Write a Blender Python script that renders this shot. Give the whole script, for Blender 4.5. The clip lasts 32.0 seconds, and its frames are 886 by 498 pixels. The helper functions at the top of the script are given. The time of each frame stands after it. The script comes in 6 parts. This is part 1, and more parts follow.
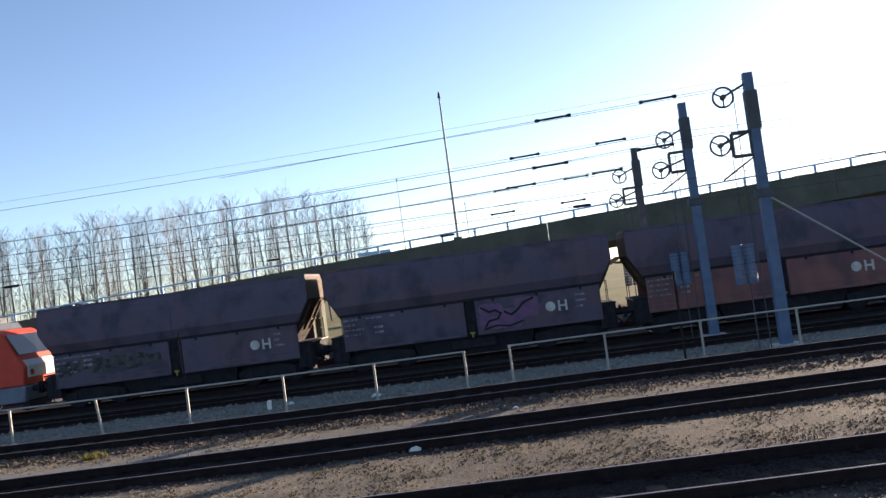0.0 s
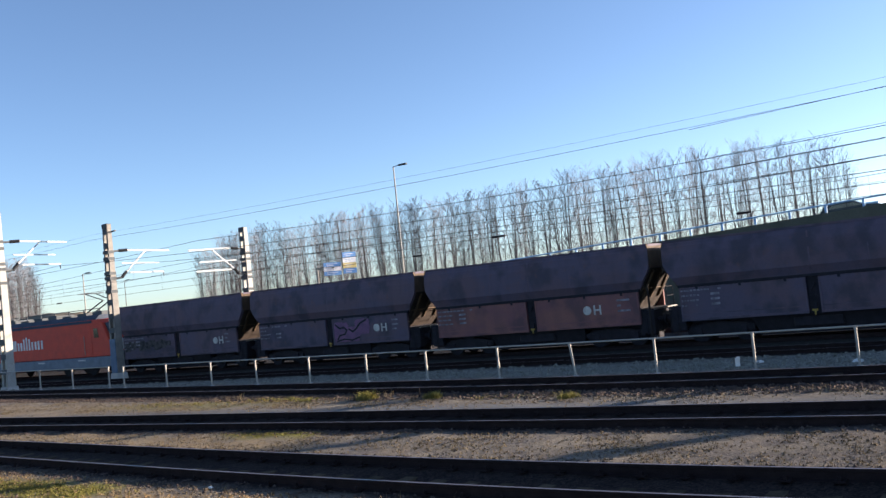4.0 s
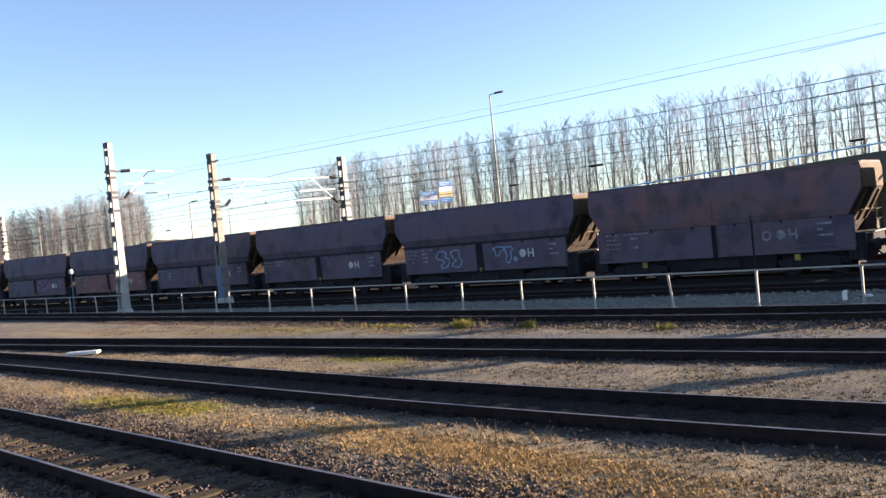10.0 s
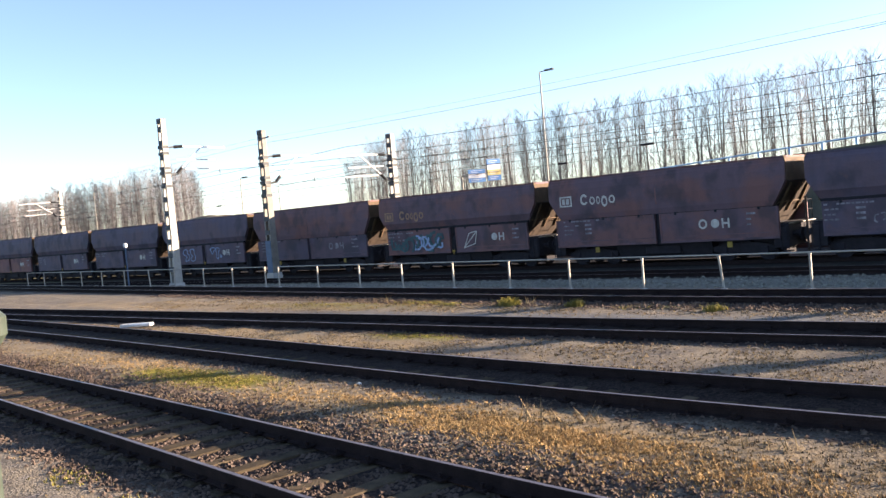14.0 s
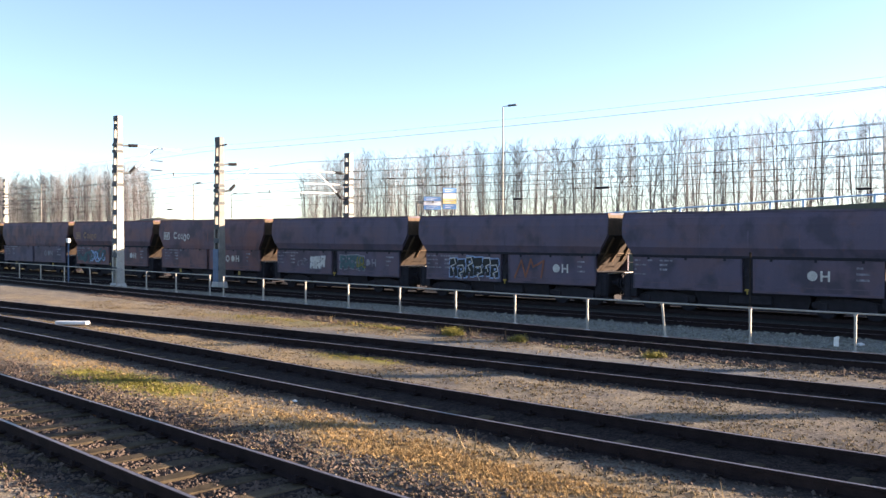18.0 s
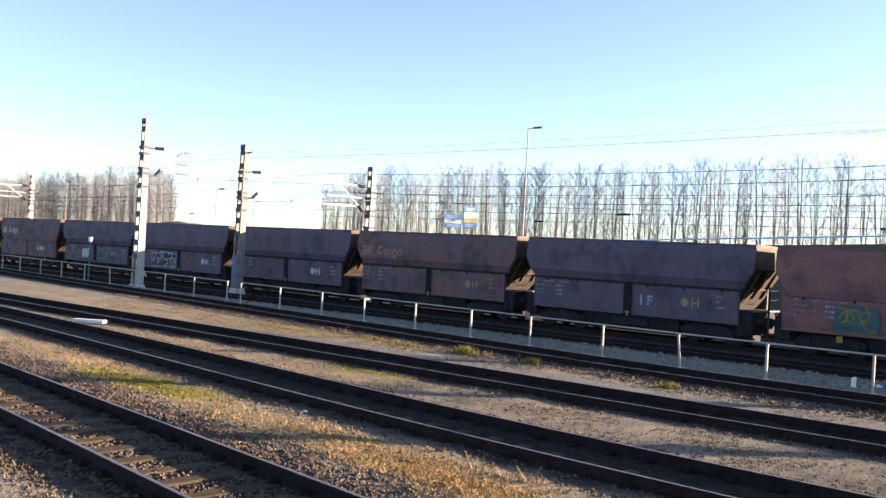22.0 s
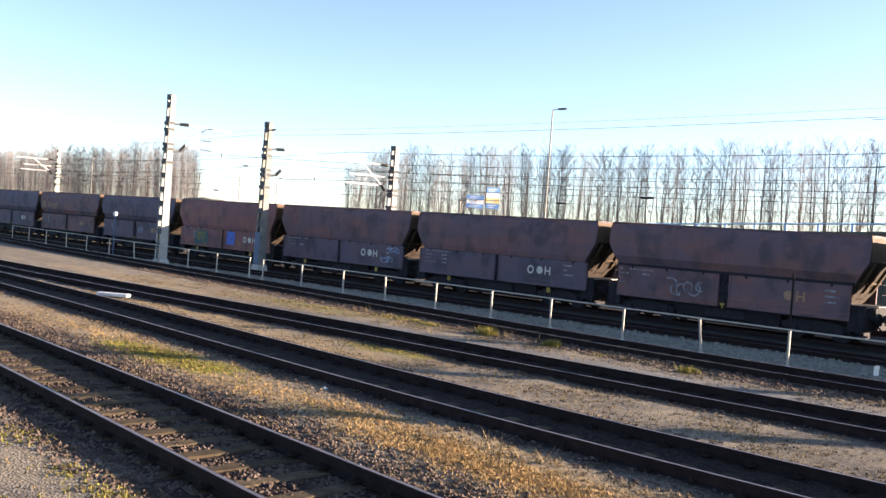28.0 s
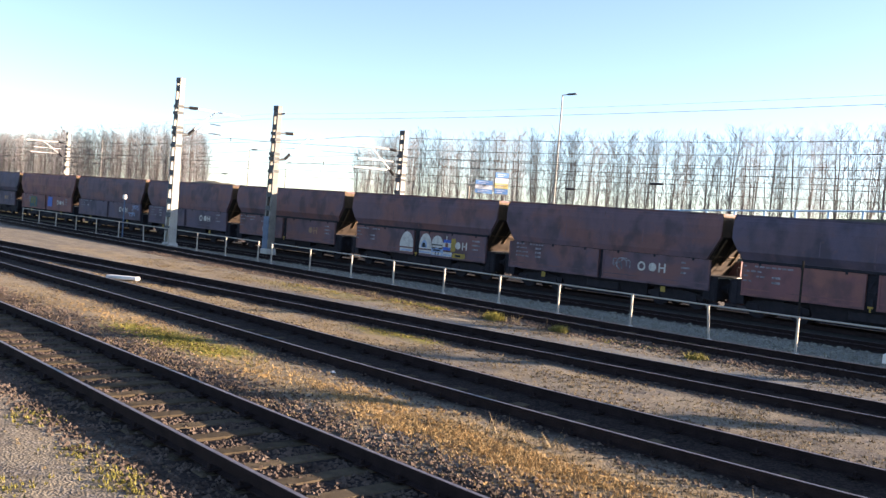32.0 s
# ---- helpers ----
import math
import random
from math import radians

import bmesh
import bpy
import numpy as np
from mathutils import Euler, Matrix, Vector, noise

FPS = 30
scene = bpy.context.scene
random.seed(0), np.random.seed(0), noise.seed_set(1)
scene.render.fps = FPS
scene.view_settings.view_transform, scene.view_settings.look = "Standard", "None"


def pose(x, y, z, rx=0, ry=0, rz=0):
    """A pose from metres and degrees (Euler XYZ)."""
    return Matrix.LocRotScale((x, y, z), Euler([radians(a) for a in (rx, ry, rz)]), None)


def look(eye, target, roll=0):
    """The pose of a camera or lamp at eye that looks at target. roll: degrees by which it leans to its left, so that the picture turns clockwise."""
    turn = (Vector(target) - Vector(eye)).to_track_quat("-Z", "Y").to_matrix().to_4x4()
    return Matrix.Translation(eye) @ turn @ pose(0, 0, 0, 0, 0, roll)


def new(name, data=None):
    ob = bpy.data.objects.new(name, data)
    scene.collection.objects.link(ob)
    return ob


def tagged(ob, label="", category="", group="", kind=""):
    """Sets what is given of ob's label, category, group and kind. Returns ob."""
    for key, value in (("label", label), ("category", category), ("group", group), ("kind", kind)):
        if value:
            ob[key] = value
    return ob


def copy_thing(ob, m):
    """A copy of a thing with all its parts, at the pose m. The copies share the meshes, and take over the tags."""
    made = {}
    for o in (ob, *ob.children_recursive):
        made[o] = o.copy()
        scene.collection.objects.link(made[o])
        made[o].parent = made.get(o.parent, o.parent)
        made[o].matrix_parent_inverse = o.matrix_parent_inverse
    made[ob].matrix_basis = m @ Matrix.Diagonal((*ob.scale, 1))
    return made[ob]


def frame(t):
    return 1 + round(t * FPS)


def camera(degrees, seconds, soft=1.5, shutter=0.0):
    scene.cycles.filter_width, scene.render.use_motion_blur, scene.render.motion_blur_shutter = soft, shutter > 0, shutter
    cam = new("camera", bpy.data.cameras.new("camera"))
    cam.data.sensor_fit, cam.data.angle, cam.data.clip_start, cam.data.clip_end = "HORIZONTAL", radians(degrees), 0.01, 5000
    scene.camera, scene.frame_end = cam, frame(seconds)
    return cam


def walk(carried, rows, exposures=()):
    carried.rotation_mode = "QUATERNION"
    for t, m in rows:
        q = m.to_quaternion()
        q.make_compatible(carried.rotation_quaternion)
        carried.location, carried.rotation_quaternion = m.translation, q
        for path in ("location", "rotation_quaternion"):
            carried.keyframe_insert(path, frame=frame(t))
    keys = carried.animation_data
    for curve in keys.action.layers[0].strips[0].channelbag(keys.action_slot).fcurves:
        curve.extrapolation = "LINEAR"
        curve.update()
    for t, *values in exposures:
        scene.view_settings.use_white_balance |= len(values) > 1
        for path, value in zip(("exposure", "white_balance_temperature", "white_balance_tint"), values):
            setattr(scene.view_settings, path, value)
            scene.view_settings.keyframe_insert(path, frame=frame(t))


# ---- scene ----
cam = camera(52.2, 32.0, soft=1.45)

# ---- the camera's way: it stands still, is turned by hand ----
EYE = 2.59
PATH = [
    (0, 7, 2.13, 7.66),
    (0.5, 6.42, 3.54, 4.65),
    (0.6, 6.67, 3.02, 4.43),
    (0.7, 11.3, 1.7, 4.47),
    (1, 14.73, 5.91, 3.7),
    (1.5, 21.43, 4.11, 2.28),
    (2, 26.77, 3.26, 3.03),
    (2.2, 29.75, 2.35, 4.6),
    (2.4, 33.1, 2.12, 4.71),
    (2.5, 32.56, 2.14, 4.81),
    (3, 35.86, 3.53, 4.82),
    (3.1, 36.29, 3.12, 4.76),
    (3.2, 38.52, 3.69, 4.69),
    (3.3, 39.3, 4.63, 4.63),
    (3.4, 39.66, 5.09, 4.56),
    (3.5, 39.43, 5.13, 4.5),
    (3.6, 38.5, 4.87, 4.78),
    (3.7, 36.99, 4.7, 5.06),
    (3.8, 36.21, 3.79, 5.35),
    (3.9, 36.38, 3.27, 5.63),
    (4, 36.16, 2.66, 5.91),
    (4.5, 36, 2.07, 4.47),
    (6.5, 37.41, 0.64, 2.8),
    (7, 37.45, 0.47, 2.88),
    (7.5, 37.16, 0.3, 3.18),
    (8, 37.5, 0.46, 4.48),
    (8.5, 37.85, 0.34, 6.37),
    (9, 38.96, -0.29, 5.51),
    (9.5, 41.23, -0.77, 5.39),
    (10, 42.25, -1.21, 5.58),
    (10.5, 42.7, -1.28, 5.45),
    (10.7, 43.11, -2.1, 5.42),
    (10.8, 43.46, -2.44, 5.4),
    (10.9, 43.69, -2.75, 5.39),
    (11, 44.54, -2.84, 5.37),
    (11.1, 45.46, -2.52, 5.36),
    (11.2, 45.71, -2.29, 5.35),
    (11.3, 45.46, -2.18, 5.35),
    (11.4, 45.43, -2.05, 5.34),
    (11.5, 45.67, -2.05, 5.33),
    (12, 45.72, -1.68, 5.46),
    (12.5, 45.22, -1.82, 5.73),
    (13, 45.3, -2.33, 5.62),
    (13.5, 45.44, -2.38, 5.16),
    (15.5, 44.06, -1.41, 3.79),
    (16, 43.59, -0.1, 2.28),
    (16.5, 43.06, 0.22, 1.02),
    (17, 42.35, -0.6, -0.23),
    (17.5, 42.1, -1.22, -0.07),
    (18, 42.26, -0.8, -0.18),
    (18.5, 42.32, -0.23, -0.53),
    (19, 42.22, 0.22, -1.18),
    (19.5, 42.04, 0.28, -1.77),
    (20, 41.96, 0.63, -2),
    (20.5, 42.31, 0.73, -2.58),
    (20.7, 42.72, 0.68, -2.73),
    (20.9, 42.96, 0.33, -2.88),
    (21, 43.85, 0.33, -2.95),
    (21.2, 44.04, 0.28, -3.03),
    (21.3, 44.17, 0.46, -3.07),
    (21.4, 44.65, 0.59, -3.11),
    (21.5, 44.57, 0.64, -3.15),
    (21.6, 44.43, 0.59, -3.16),
    (21.7, 44.26, 0.52, -3.18),
    (21.8, 44.01, 0.35, -3.19),
    (22, 43.45, 0.3, -3.22),
    (22.5, 44.04, 0.17, -3.61),
    (23, 44.2, 0.01, -3.51),
    (23.5, 44.14, 0, -3.61),
    (24, 44.24, -0.07, -3.43),
    (24.5, 44.31, -0.13, -3.58),
    (25, 44.38, -0.19, -3.45),
    (25.5, 44.49, -0.38, -3.76),
    (27.5, 44.61, -0.97, -3.91),
    (28, 44.83, -1.04, -4.21),
    (28.5, 44.87, -0.77, -4.46),
    (29, 44.85, -0.66, -4.94),
    (29.5, 44.83, -0.55, -5.1),
    (30, 44.85, -0.82, -5.01),
    (30.5, 44.87, -1.11, -5.12),
    (31, 44.88, -1.25, -5.02),
    (31.5, 45.02, -1.4, -4.82),
    (32, 45.37, -2.03, -4.55),
]
EXPOSURES = [(0, 1.7, 7600, 17), (1, 1.65, 7500, 17), (2, 1.42, 6950, 15), (4.5, 1.63, 6850, 15), (9, 1.94, 7550, 17), (13, 2.2, 7900, 18), (20, 2.3, 8000, 18), (32, 2.3, 8000, 18)]
walk(cam, [(t, pose(0, 0, EYE, 90 + p, r, y)) for t, y, p, r in PATH], EXPOSURES)

# ---- light: low winter sun behind the train, to the right ----
SUN_AZ, SUN_EL = 40.3, 11.5     # degrees from the y axis towards x; above the horizon
world = bpy.data.worlds.new("sky")
scene.world = world
world.use_nodes = True
wn = world.node_tree.nodes
sky = wn.new("ShaderNodeTexSky")
sky.sky_type, sky.sun_disc = "NISHITA", False
sky.sun_elevation, sky.sun_rotation = radians(SUN_EL), radians(SUN_AZ)
sky.air_density, sky.dust_density, sky.ozone_density = 0.69, 0.38, 2.8
world.node_tree.links.new(sky.outputs[0], wn["Background"].inputs[0])
wn["Background"].inputs[1].default_value = 0.0915
sun = new("sun", bpy.data.lights.new("sun", "SUN"))
sun.data.energy, sun.data.angle, sun.data.color = 5.0, radians(0.5), (1.0, 0.89, 0.77)
sd = Vector((math.sin(radians(SUN_AZ)) * math.cos(radians(SUN_EL)), math.cos(radians(SUN_AZ)) * math.cos(radians(SUN_EL)), math.sin(radians(SUN_EL))))
sun.matrix_world = look(sd * 200, (0, 0, 0))


# ---- materials ----
def mat(name, color, rough=0.8, metal=0.0, var=0.25, scale=3.0, fine=40.0, bump=0.15, color2=None, object_random=0.0, streak=False, spec=0.3):
    """A procedural surface: base colour, stains at a large scale, grain at a fine one, relief."""
    m = bpy.data.materials.new(name)
    m.use_nodes = True
    n, l = m.node_tree.nodes, m.node_tree.links
    b = n["Principled BSDF"]
    b.inputs["Roughness"].default_value, b.inputs["Metallic"].default_value = rough, metal
    b.inputs["Specular IOR Level"].default_value = spec
    tc = n.new("ShaderNodeTexCoord")
    mp = n.new("ShaderNodeMapping")
    l.new(tc.outputs["Object"], mp.inputs[0])
    if streak:
        mp.inputs["Scale"].default_value = (1.0, 1.0, 0.18)
    big, small = n.new("ShaderNodeTexNoise"), n.new("ShaderNodeTexNoise")
    big.inputs["Scale"].default_value, big.inputs["Detail"].default_value = scale, 6
    small.inputs["Scale"].default_value, small.inputs["Detail"].default_value = fine, 3
    l.new(mp.outputs[0], big.inputs[0])
    l.new(tc.outputs["Object"], small.inputs[0])
    if object_random:
        oi = n.new("ShaderNodeObjectInfo")
        big.noise_dimensions = "4D"
        mm = n.new("ShaderNodeMath")
        mm.operation, mm.inputs[1].default_value = "MULTIPLY", 40.0
        l.new(oi.outputs["Random"], mm.inputs[0])
        l.new(mm.outputs[0], big.inputs["W"])
    ramp = n.new("ShaderNodeValToRGB")
    c2 = color2 or tuple(c * 0.45 for c in color)
    ramp.color_ramp.elements[0].position, ramp.color_ramp.elements[1].position = 0.5 - var, 0.5 + var
    ramp.color_ramp.elements[0].color, ramp.color_ramp.elements[1].color = (*c2, 1), (*color, 1)
    l.new(big.outputs["Fac"], ramp.inputs[0])
    mix = n.new("ShaderNodeMix")
    mix.data_type, mix.blend_type = "RGBA", "OVERLAY"
    mix.inputs[0].default_value = 0.45
    l.new(ramp.outputs[0], mix.inputs[6])
    l.new(small.outputs["Fac"], mix.inputs[7])
    last = mix.outputs[2]
    if object_random:
        hs = n.new("ShaderNodeHueSaturation")
        mr = n.new("ShaderNodeMapRange")
        mr.inputs[3].default_value, mr.inputs[4].default_value = 1 - object_random, 1 + object_random
        l.new(oi.outputs["Random"], mr.inputs[0])
        l.new(mr.outputs[0], hs.inputs["Value"])
        l.new(last, hs.inputs["Color"])
        last = hs.outputs[0]
    l.new(last, b.inputs["Base Color"])
    if bump:
        bp = n.new("ShaderNodeBump")
        bp.inputs["Strength"].default_value, bp.inputs["Distance"].default_value = bump, 0.02
        l.new(small.outputs["Fac"], bp.inputs["Height"])
        l.new(bp.outputs[0], b.inputs["Normal"])
    return m


def wagon_paint(name, body, rust, soot, amount):
    """Sooty wagon paint: blotches of rust, long faint streaks, soot towards no edge in particular, each wagon its own."""
    m = bpy.data.materials.new(name)
    m.use_nodes = True
    n, l = m.node_tree.nodes, m.node_tree.links
    b = n["Principled BSDF"]
    b.inputs["Roughness"].default_value, b.inputs["Specular IOR Level"].default_value = 0.72, 0.3
    tc, oi, off = n.new("ShaderNodeTexCoord"), n.new("ShaderNodeObjectInfo"), n.new("ShaderNodeMath")
    off.operation, off.inputs[1].default_value = "MULTIPLY", 57.0
    l.new(oi.outputs["Random"], off.inputs[0])

    def noise_of(scale, stretch, detail, lo, hi):
        mp, tx, r = n.new("ShaderNodeMapping"), n.new("ShaderNodeTexNoise"), n.new("ShaderNodeMapRange")
        mp.inputs["Scale"].default_value = stretch
        tx.noise_dimensions = "4D"
        tx.inputs["Scale"].default_value, tx.inputs["Detail"].default_value = scale, detail
        l.new(tc.outputs["Object"], mp.inputs[0])
        l.new(mp.outputs[0], tx.inputs[0])
        l.new(off.outputs[0], tx.inputs["W"])
        r.inputs[1].default_value, r.inputs[2].default_value = lo, hi
        l.new(tx.outputs["Fac"], r.inputs[0])
        return r.outputs[0]

    def blend(fac, a, c):
        x = n.new("ShaderNodeMix")
        x.data_type = "RGBA"
        l.new(fac, x.inputs[0])
        for sock, val in ((x.inputs[6], a), (x.inputs[7], c)):
            if isinstance(val, tuple):
                sock.default_value = (*val, 1)
            else:
                l.new(val, sock)
        return x.outputs[2]

    def scaled(fac, k):
        x = n.new("ShaderNodeMath")
        x.operation, x.inputs[1].default_value = "MULTIPLY", k
        l.new(fac, x.inputs[0])
        return x.outputs[0]

    col = blend(scaled(noise_of(0.55, (1, 1, 1.6), 5, 0.44, 0.58), amount), body, rust)
    col = blend(scaled(noise_of(1.1, (1, 1, 0.8), 6, 0.50, 0.62), 0.65), col, soot)
    col = blend(scaled(noise_of(2.2, (1, 1, 0.12), 4, 0.48, 0.75), 0.35), col, soot)
    col = blend(scaled(noise_of(3.5, (1, 1, 1), 6, 0.60, 0.72), 0.45), col, rust)
    col = blend(scaled(noise_of(26.0, (1, 1, 1), 3, 0.45, 0.75), 0.25), col, soot)
    l.new(col, b.inputs["Base Color"])
    bp = n.new("ShaderNodeBump")
    bp.inputs["Strength"].default_value, bp.inputs["Distance"].default_value = 0.25, 0.03
    l.new(noise_of(1.6, (1, 1, 1), 4, 0.0, 1.0), bp.inputs["Height"])
    l.new(bp.outputs[0], b.inputs["Normal"])
    return m


M = {}
M["hopper_dark"] = wagon_paint("weathered dark violet-brown wagon paint", (0.098, 0.078, 0.112), (0.15, 0.080, 0.072), (0.040, 0.036, 0.052), 0.35)
M["hopper_brown"] = wagon_paint("sooty red-brown wagon paint", (0.128, 0.080, 0.098), (0.20, 0.088, 0.076), (0.046, 0.038, 0.050), 0.75)
M["hopper_red"] = wagon_paint("faded oxide red wagon paint", (0.195, 0.082, 0.086), (0.25, 0.105, 0.082), (0.085, 0.050, 0.058), 0.8)
M["under"] = mat("grimy underframe", (0.026, 0.024, 0.032), 0.85, 0.1, 0.3, 4, 40, 0.2)
# Wagon ends use two tones: dark brown for the shaded slope, tan for lit ribs.
M["end_steel"] = mat("brown end steel darkened for shade", (0.058, 0.038, 0.026), 0.85, 0, 0.3, 3, 30, 0.15, (0.028, 0.020, 0.016))
M["tan"] = mat("sooty tan end steel", (0.115, 0.070, 0.040), 0.8, 0, 0.3, 3, 30, 0.15, (0.06, 0.037, 0.022))
M["white_mark"] = mat("worn white lettering", (0.62, 0.60, 0.56), 0.8, 0, 0.35, 5, 40, 0.05, (0.30, 0.28, 0.26))
M["grey_mark"] = mat("faded grey lettering", (0.27, 0.26, 0.29), 0.8, 0, 0.2, 5, 40, 0.05, (0.09, 0.085, 0.10))
M["rust_mark"] = mat("faded orange lettering", (0.42, 0.24, 0.15), 0.8, 0, 0.35, 6, 40, 0.05, (0.2, 0.12, 0.08))
M["grime"] = mat("chalky grey grime", (0.10, 0.09, 0.09), 0.9, 0, 0.15, 5, 40, 0.05, (0.035, 0.03, 0.032))
M["black_mark"] = mat("black spray paint", (0.012, 0.012, 0.014), 0.6, 0, 0.3, 6, 40, 0.05)
M["violet"] = mat("faded violet spray paint", (0.22, 0.10, 0.18), 0.7, 0, 0.3, 2.5, 40, 0.05, (0.08, 0.05, 0.10))
M["blue_paint"] = mat("bright blue spray paint", (0.03, 0.13, 0.50), 0.6, 0, 0.3, 4, 40, 0.05, (0.02, 0.07, 0.28))
M["pale_blue"] = mat("pale blue spray paint", (0.30, 0.42, 0.60), 0.6, 0, 0.3, 4, 40, 0.05, (0.10, 0.17, 0.30))
M["teal"] = mat("dull teal spray paint", (0.05, 0.12, 0.13), 0.7, 0, 0.3, 3, 40, 0.05, (0.03, 0.05, 0.06))
M["yellow_paint"] = mat("mustard spray paint", (0.38, 0.26, 0.05), 0.6, 0, 0.3, 4, 40, 0.05, (0.2, 0.13, 0.03))
M["orange_paint"] = mat("dull orange spray paint", (0.30, 0.11, 0.06), 0.7, 0, 0.3, 3, 40, 0.05, (0.13, 0.05, 0.04))
M["red_loco"] = mat("traffic red locomotive paint", (0.64, 0.06, 0.028), 0.6, 0, 0.3, 2, 30, 0.03, (0.46, 0.045, 0.026))
M["grey_loco"] = mat("blue-grey locomotive skirt paint", (0.15, 0.19, 0.24), 0.55, 0, 0.3, 2, 30, 0.05, (0.08, 0.10, 0.13))
M["roof_loco"] = mat("sooty slate-blue locomotive roof", (0.055, 0.075, 0.11), 0.8, 0, 0.35, 2, 30, 0.06, (0.03, 0.04, 0.055))
M["white_loco"] = mat("white locomotive panel", (0.75, 0.74, 0.72), 0.45, 0, 0.3, 3, 30, 0.03, (0.5, 0.49, 0.47))
M["rust_rail"] = mat("brown rusted rail steel", (0.034, 0.023, 0.022), 0.9, 0.0, 0.3, 5, 60, 0.2, (0.017, 0.012, 0.012), spec=0.05)
M["rail_top"] = mat("worn rail head", (0.20, 0.17, 0.175), 0.4, 0.5, 0.3, 6, 60, 0.05, (0.10, 0.08, 0.085))
M["sleeper"] = mat("weathered wooden sleeper", (0.105, 0.080, 0.050), 0.95, 0, 0.3, 6, 60, 0.4, (0.035, 0.027, 0.020), 0.35, spec=0.1)
# Near-black brown for the main line's shaded sleepers, thin posts and a stake.
M["dark_brown"] = mat("near-black brown", (0.035, 0.029, 0.026), 0.95, 0, 0.3, 4, 40, 0.3, (0.018, 0.015, 0.014), spec=0.1)
M["stone"] = mat("brown ballast stone", (0.15, 0.112, 0.092), 0.95, 0, 0.3, 3, 30, 0.2, (0.028, 0.021, 0.018), spec=0.1)
M["galv"] = mat("weathered galvanised steel", (0.38, 0.35, 0.30), 0.65, 0.1, 0.3, 6, 60, 0.1, (0.30, 0.28, 0.25))
M["mast"] = mat("grey painted mast steel", (0.46, 0.44, 0.39), 0.65, 0.0, 0.3, 3, 40, 0.08, (0.32, 0.31, 0.28))
M["mast_darker"] = mat("darker grey mast steel", (0.27, 0.25, 0.22), 0.7, 0.0, 0.3, 3, 40, 0.08, (0.16, 0.15, 0.135))
M["mast_dark"] = mat("dull dark mast steel", (0.10, 0.11, 0.115), 0.7, 0.2, 0.3, 3, 40, 0.1, (0.05, 0.055, 0.06))
M["mast_blue"] = mat("blue-grey mast paint", (0.10, 0.16, 0.25), 0.6, 0, 0.3, 3, 40, 0.08, (0.06, 0.10, 0.16))
M["insulator"] = mat("black insulator", (0.015, 0.015, 0.017), 0.35, 0, 0.2, 5, 40, 0.0)
M["wire"] = mat("tarnished copper wire", (0.075, 0.075, 0.08), 0.6, 0.3, 0.2, 5, 40, 0.0)
M["concrete"] = mat("dark weathered concrete", (0.12, 0.125, 0.097), 0.9, 0, 0.3, 0.6, 12, 0.2, (0.06, 0.065, 0.048))
M["light_concrete"] = mat("pale concrete", (0.55, 0.53, 0.48), 0.9, 0, 0.3, 2, 30, 0.15, (0.38, 0.36, 0.33))
M["rail_blue"] = mat("light blue parapet paint", (0.30, 0.52, 0.74), 0.5, 0, 0.3, 2, 30, 0.02, (0.22, 0.42, 0.62))
M["bark"] = mat("poplar bark", (0.15, 0.135, 0.13), 0.9, 0, 0.3, 3, 20, 0.3, (0.07, 0.063, 0.06))
M["twig"] = mat("bare grey-brown twigs", (0.20, 0.185, 0.195), 0.9, 0, 0.3, 0.5, 20, 0.0, (0.18, 0.167, 0.175))
M["sign_blue"] = mat("blue sign face", (0.12, 0.28, 0.58), 0.4, 0, 0.2, 2, 30, 0.0, (0.10, 0.24, 0.50))
M["sign_white"] = mat("white sign face", (0.82, 0.83, 0.85), 0.4, 0, 0.2, 2, 30, 0.0, (0.65, 0.66, 0.68))
M["sign_yellow"] = mat("pale yellow sign face", (0.78, 0.62, 0.25), 0.4, 0, 0.2, 2, 30, 0.0, (0.65, 0.5, 0.2))
M["shoulder"] = mat("grey-green ballast stone", (0.34, 0.325, 0.265), 0.95, 0, 0.3, 9, 30, 0.2, (0.06, 0.058, 0.048), spec=0.1)
M["pebble"] = mat("pale grey pebble", (0.21, 0.185, 0.16), 0.95, 0, 0.3, 3, 30, 0.1, (0.07, 0.06, 0.052), spec=0.1)
M["soil"] = mat("far brown earth", (0.20, 0.165, 0.115), 0.95, 0, 0.3, 0.2, 3, 0.2, (0.12, 0.10, 0.07))
M["straw"] = mat("dry straw grass", (0.29, 0.215, 0.115), 0.9, 0, 0.3, 1.2, 30, 0.0, (0.145, 0.105, 0.06))
M["gold"] = mat("golden dead grass", (0.42, 0.275, 0.125), 0.9, 0, 0.3, 2.5, 30, 0.0, (0.28, 0.185, 0.085))
M["dark_straw"] = mat("dark dead grass", (0.10, 0.072, 0.042), 0.9, 0, 0.3, 1.2, 30, 0.0, (0.05, 0.036, 0.022))
M["green_weed"] = mat("yellow-green weeds", (0.26, 0.22, 0.05), 0.9, 0, 0.3, 2, 30, 0.0, (0.12, 0.11, 0.03))
M["glass"] = mat("dark window glass", (0.02, 0.025, 0.03), 0.08, 0, 0.2, 2, 20, 0.0, spec=0.6)
M["rubber"] = mat("black rubber", (0.02, 0.02, 0.02), 0.8, 0, 0.2, 5, 40, 0.1)
M["car_silver"] = mat("blue-grey car paint", (0.14, 0.28, 0.46), 0.25, 0.2, 0.2, 1, 30, 0.0, (0.12, 0.25, 0.42))
M["car_dark"] = mat("dark grey car paint", (0.04, 0.05, 0.06), 0.25, 0.2, 0.2, 1, 30, 0.0)
M["lamp_lens"] = mat("red lamp lens", (0.55, 0.03, 0.02), 0.25, 0, 0.2, 5, 30, 0.0)
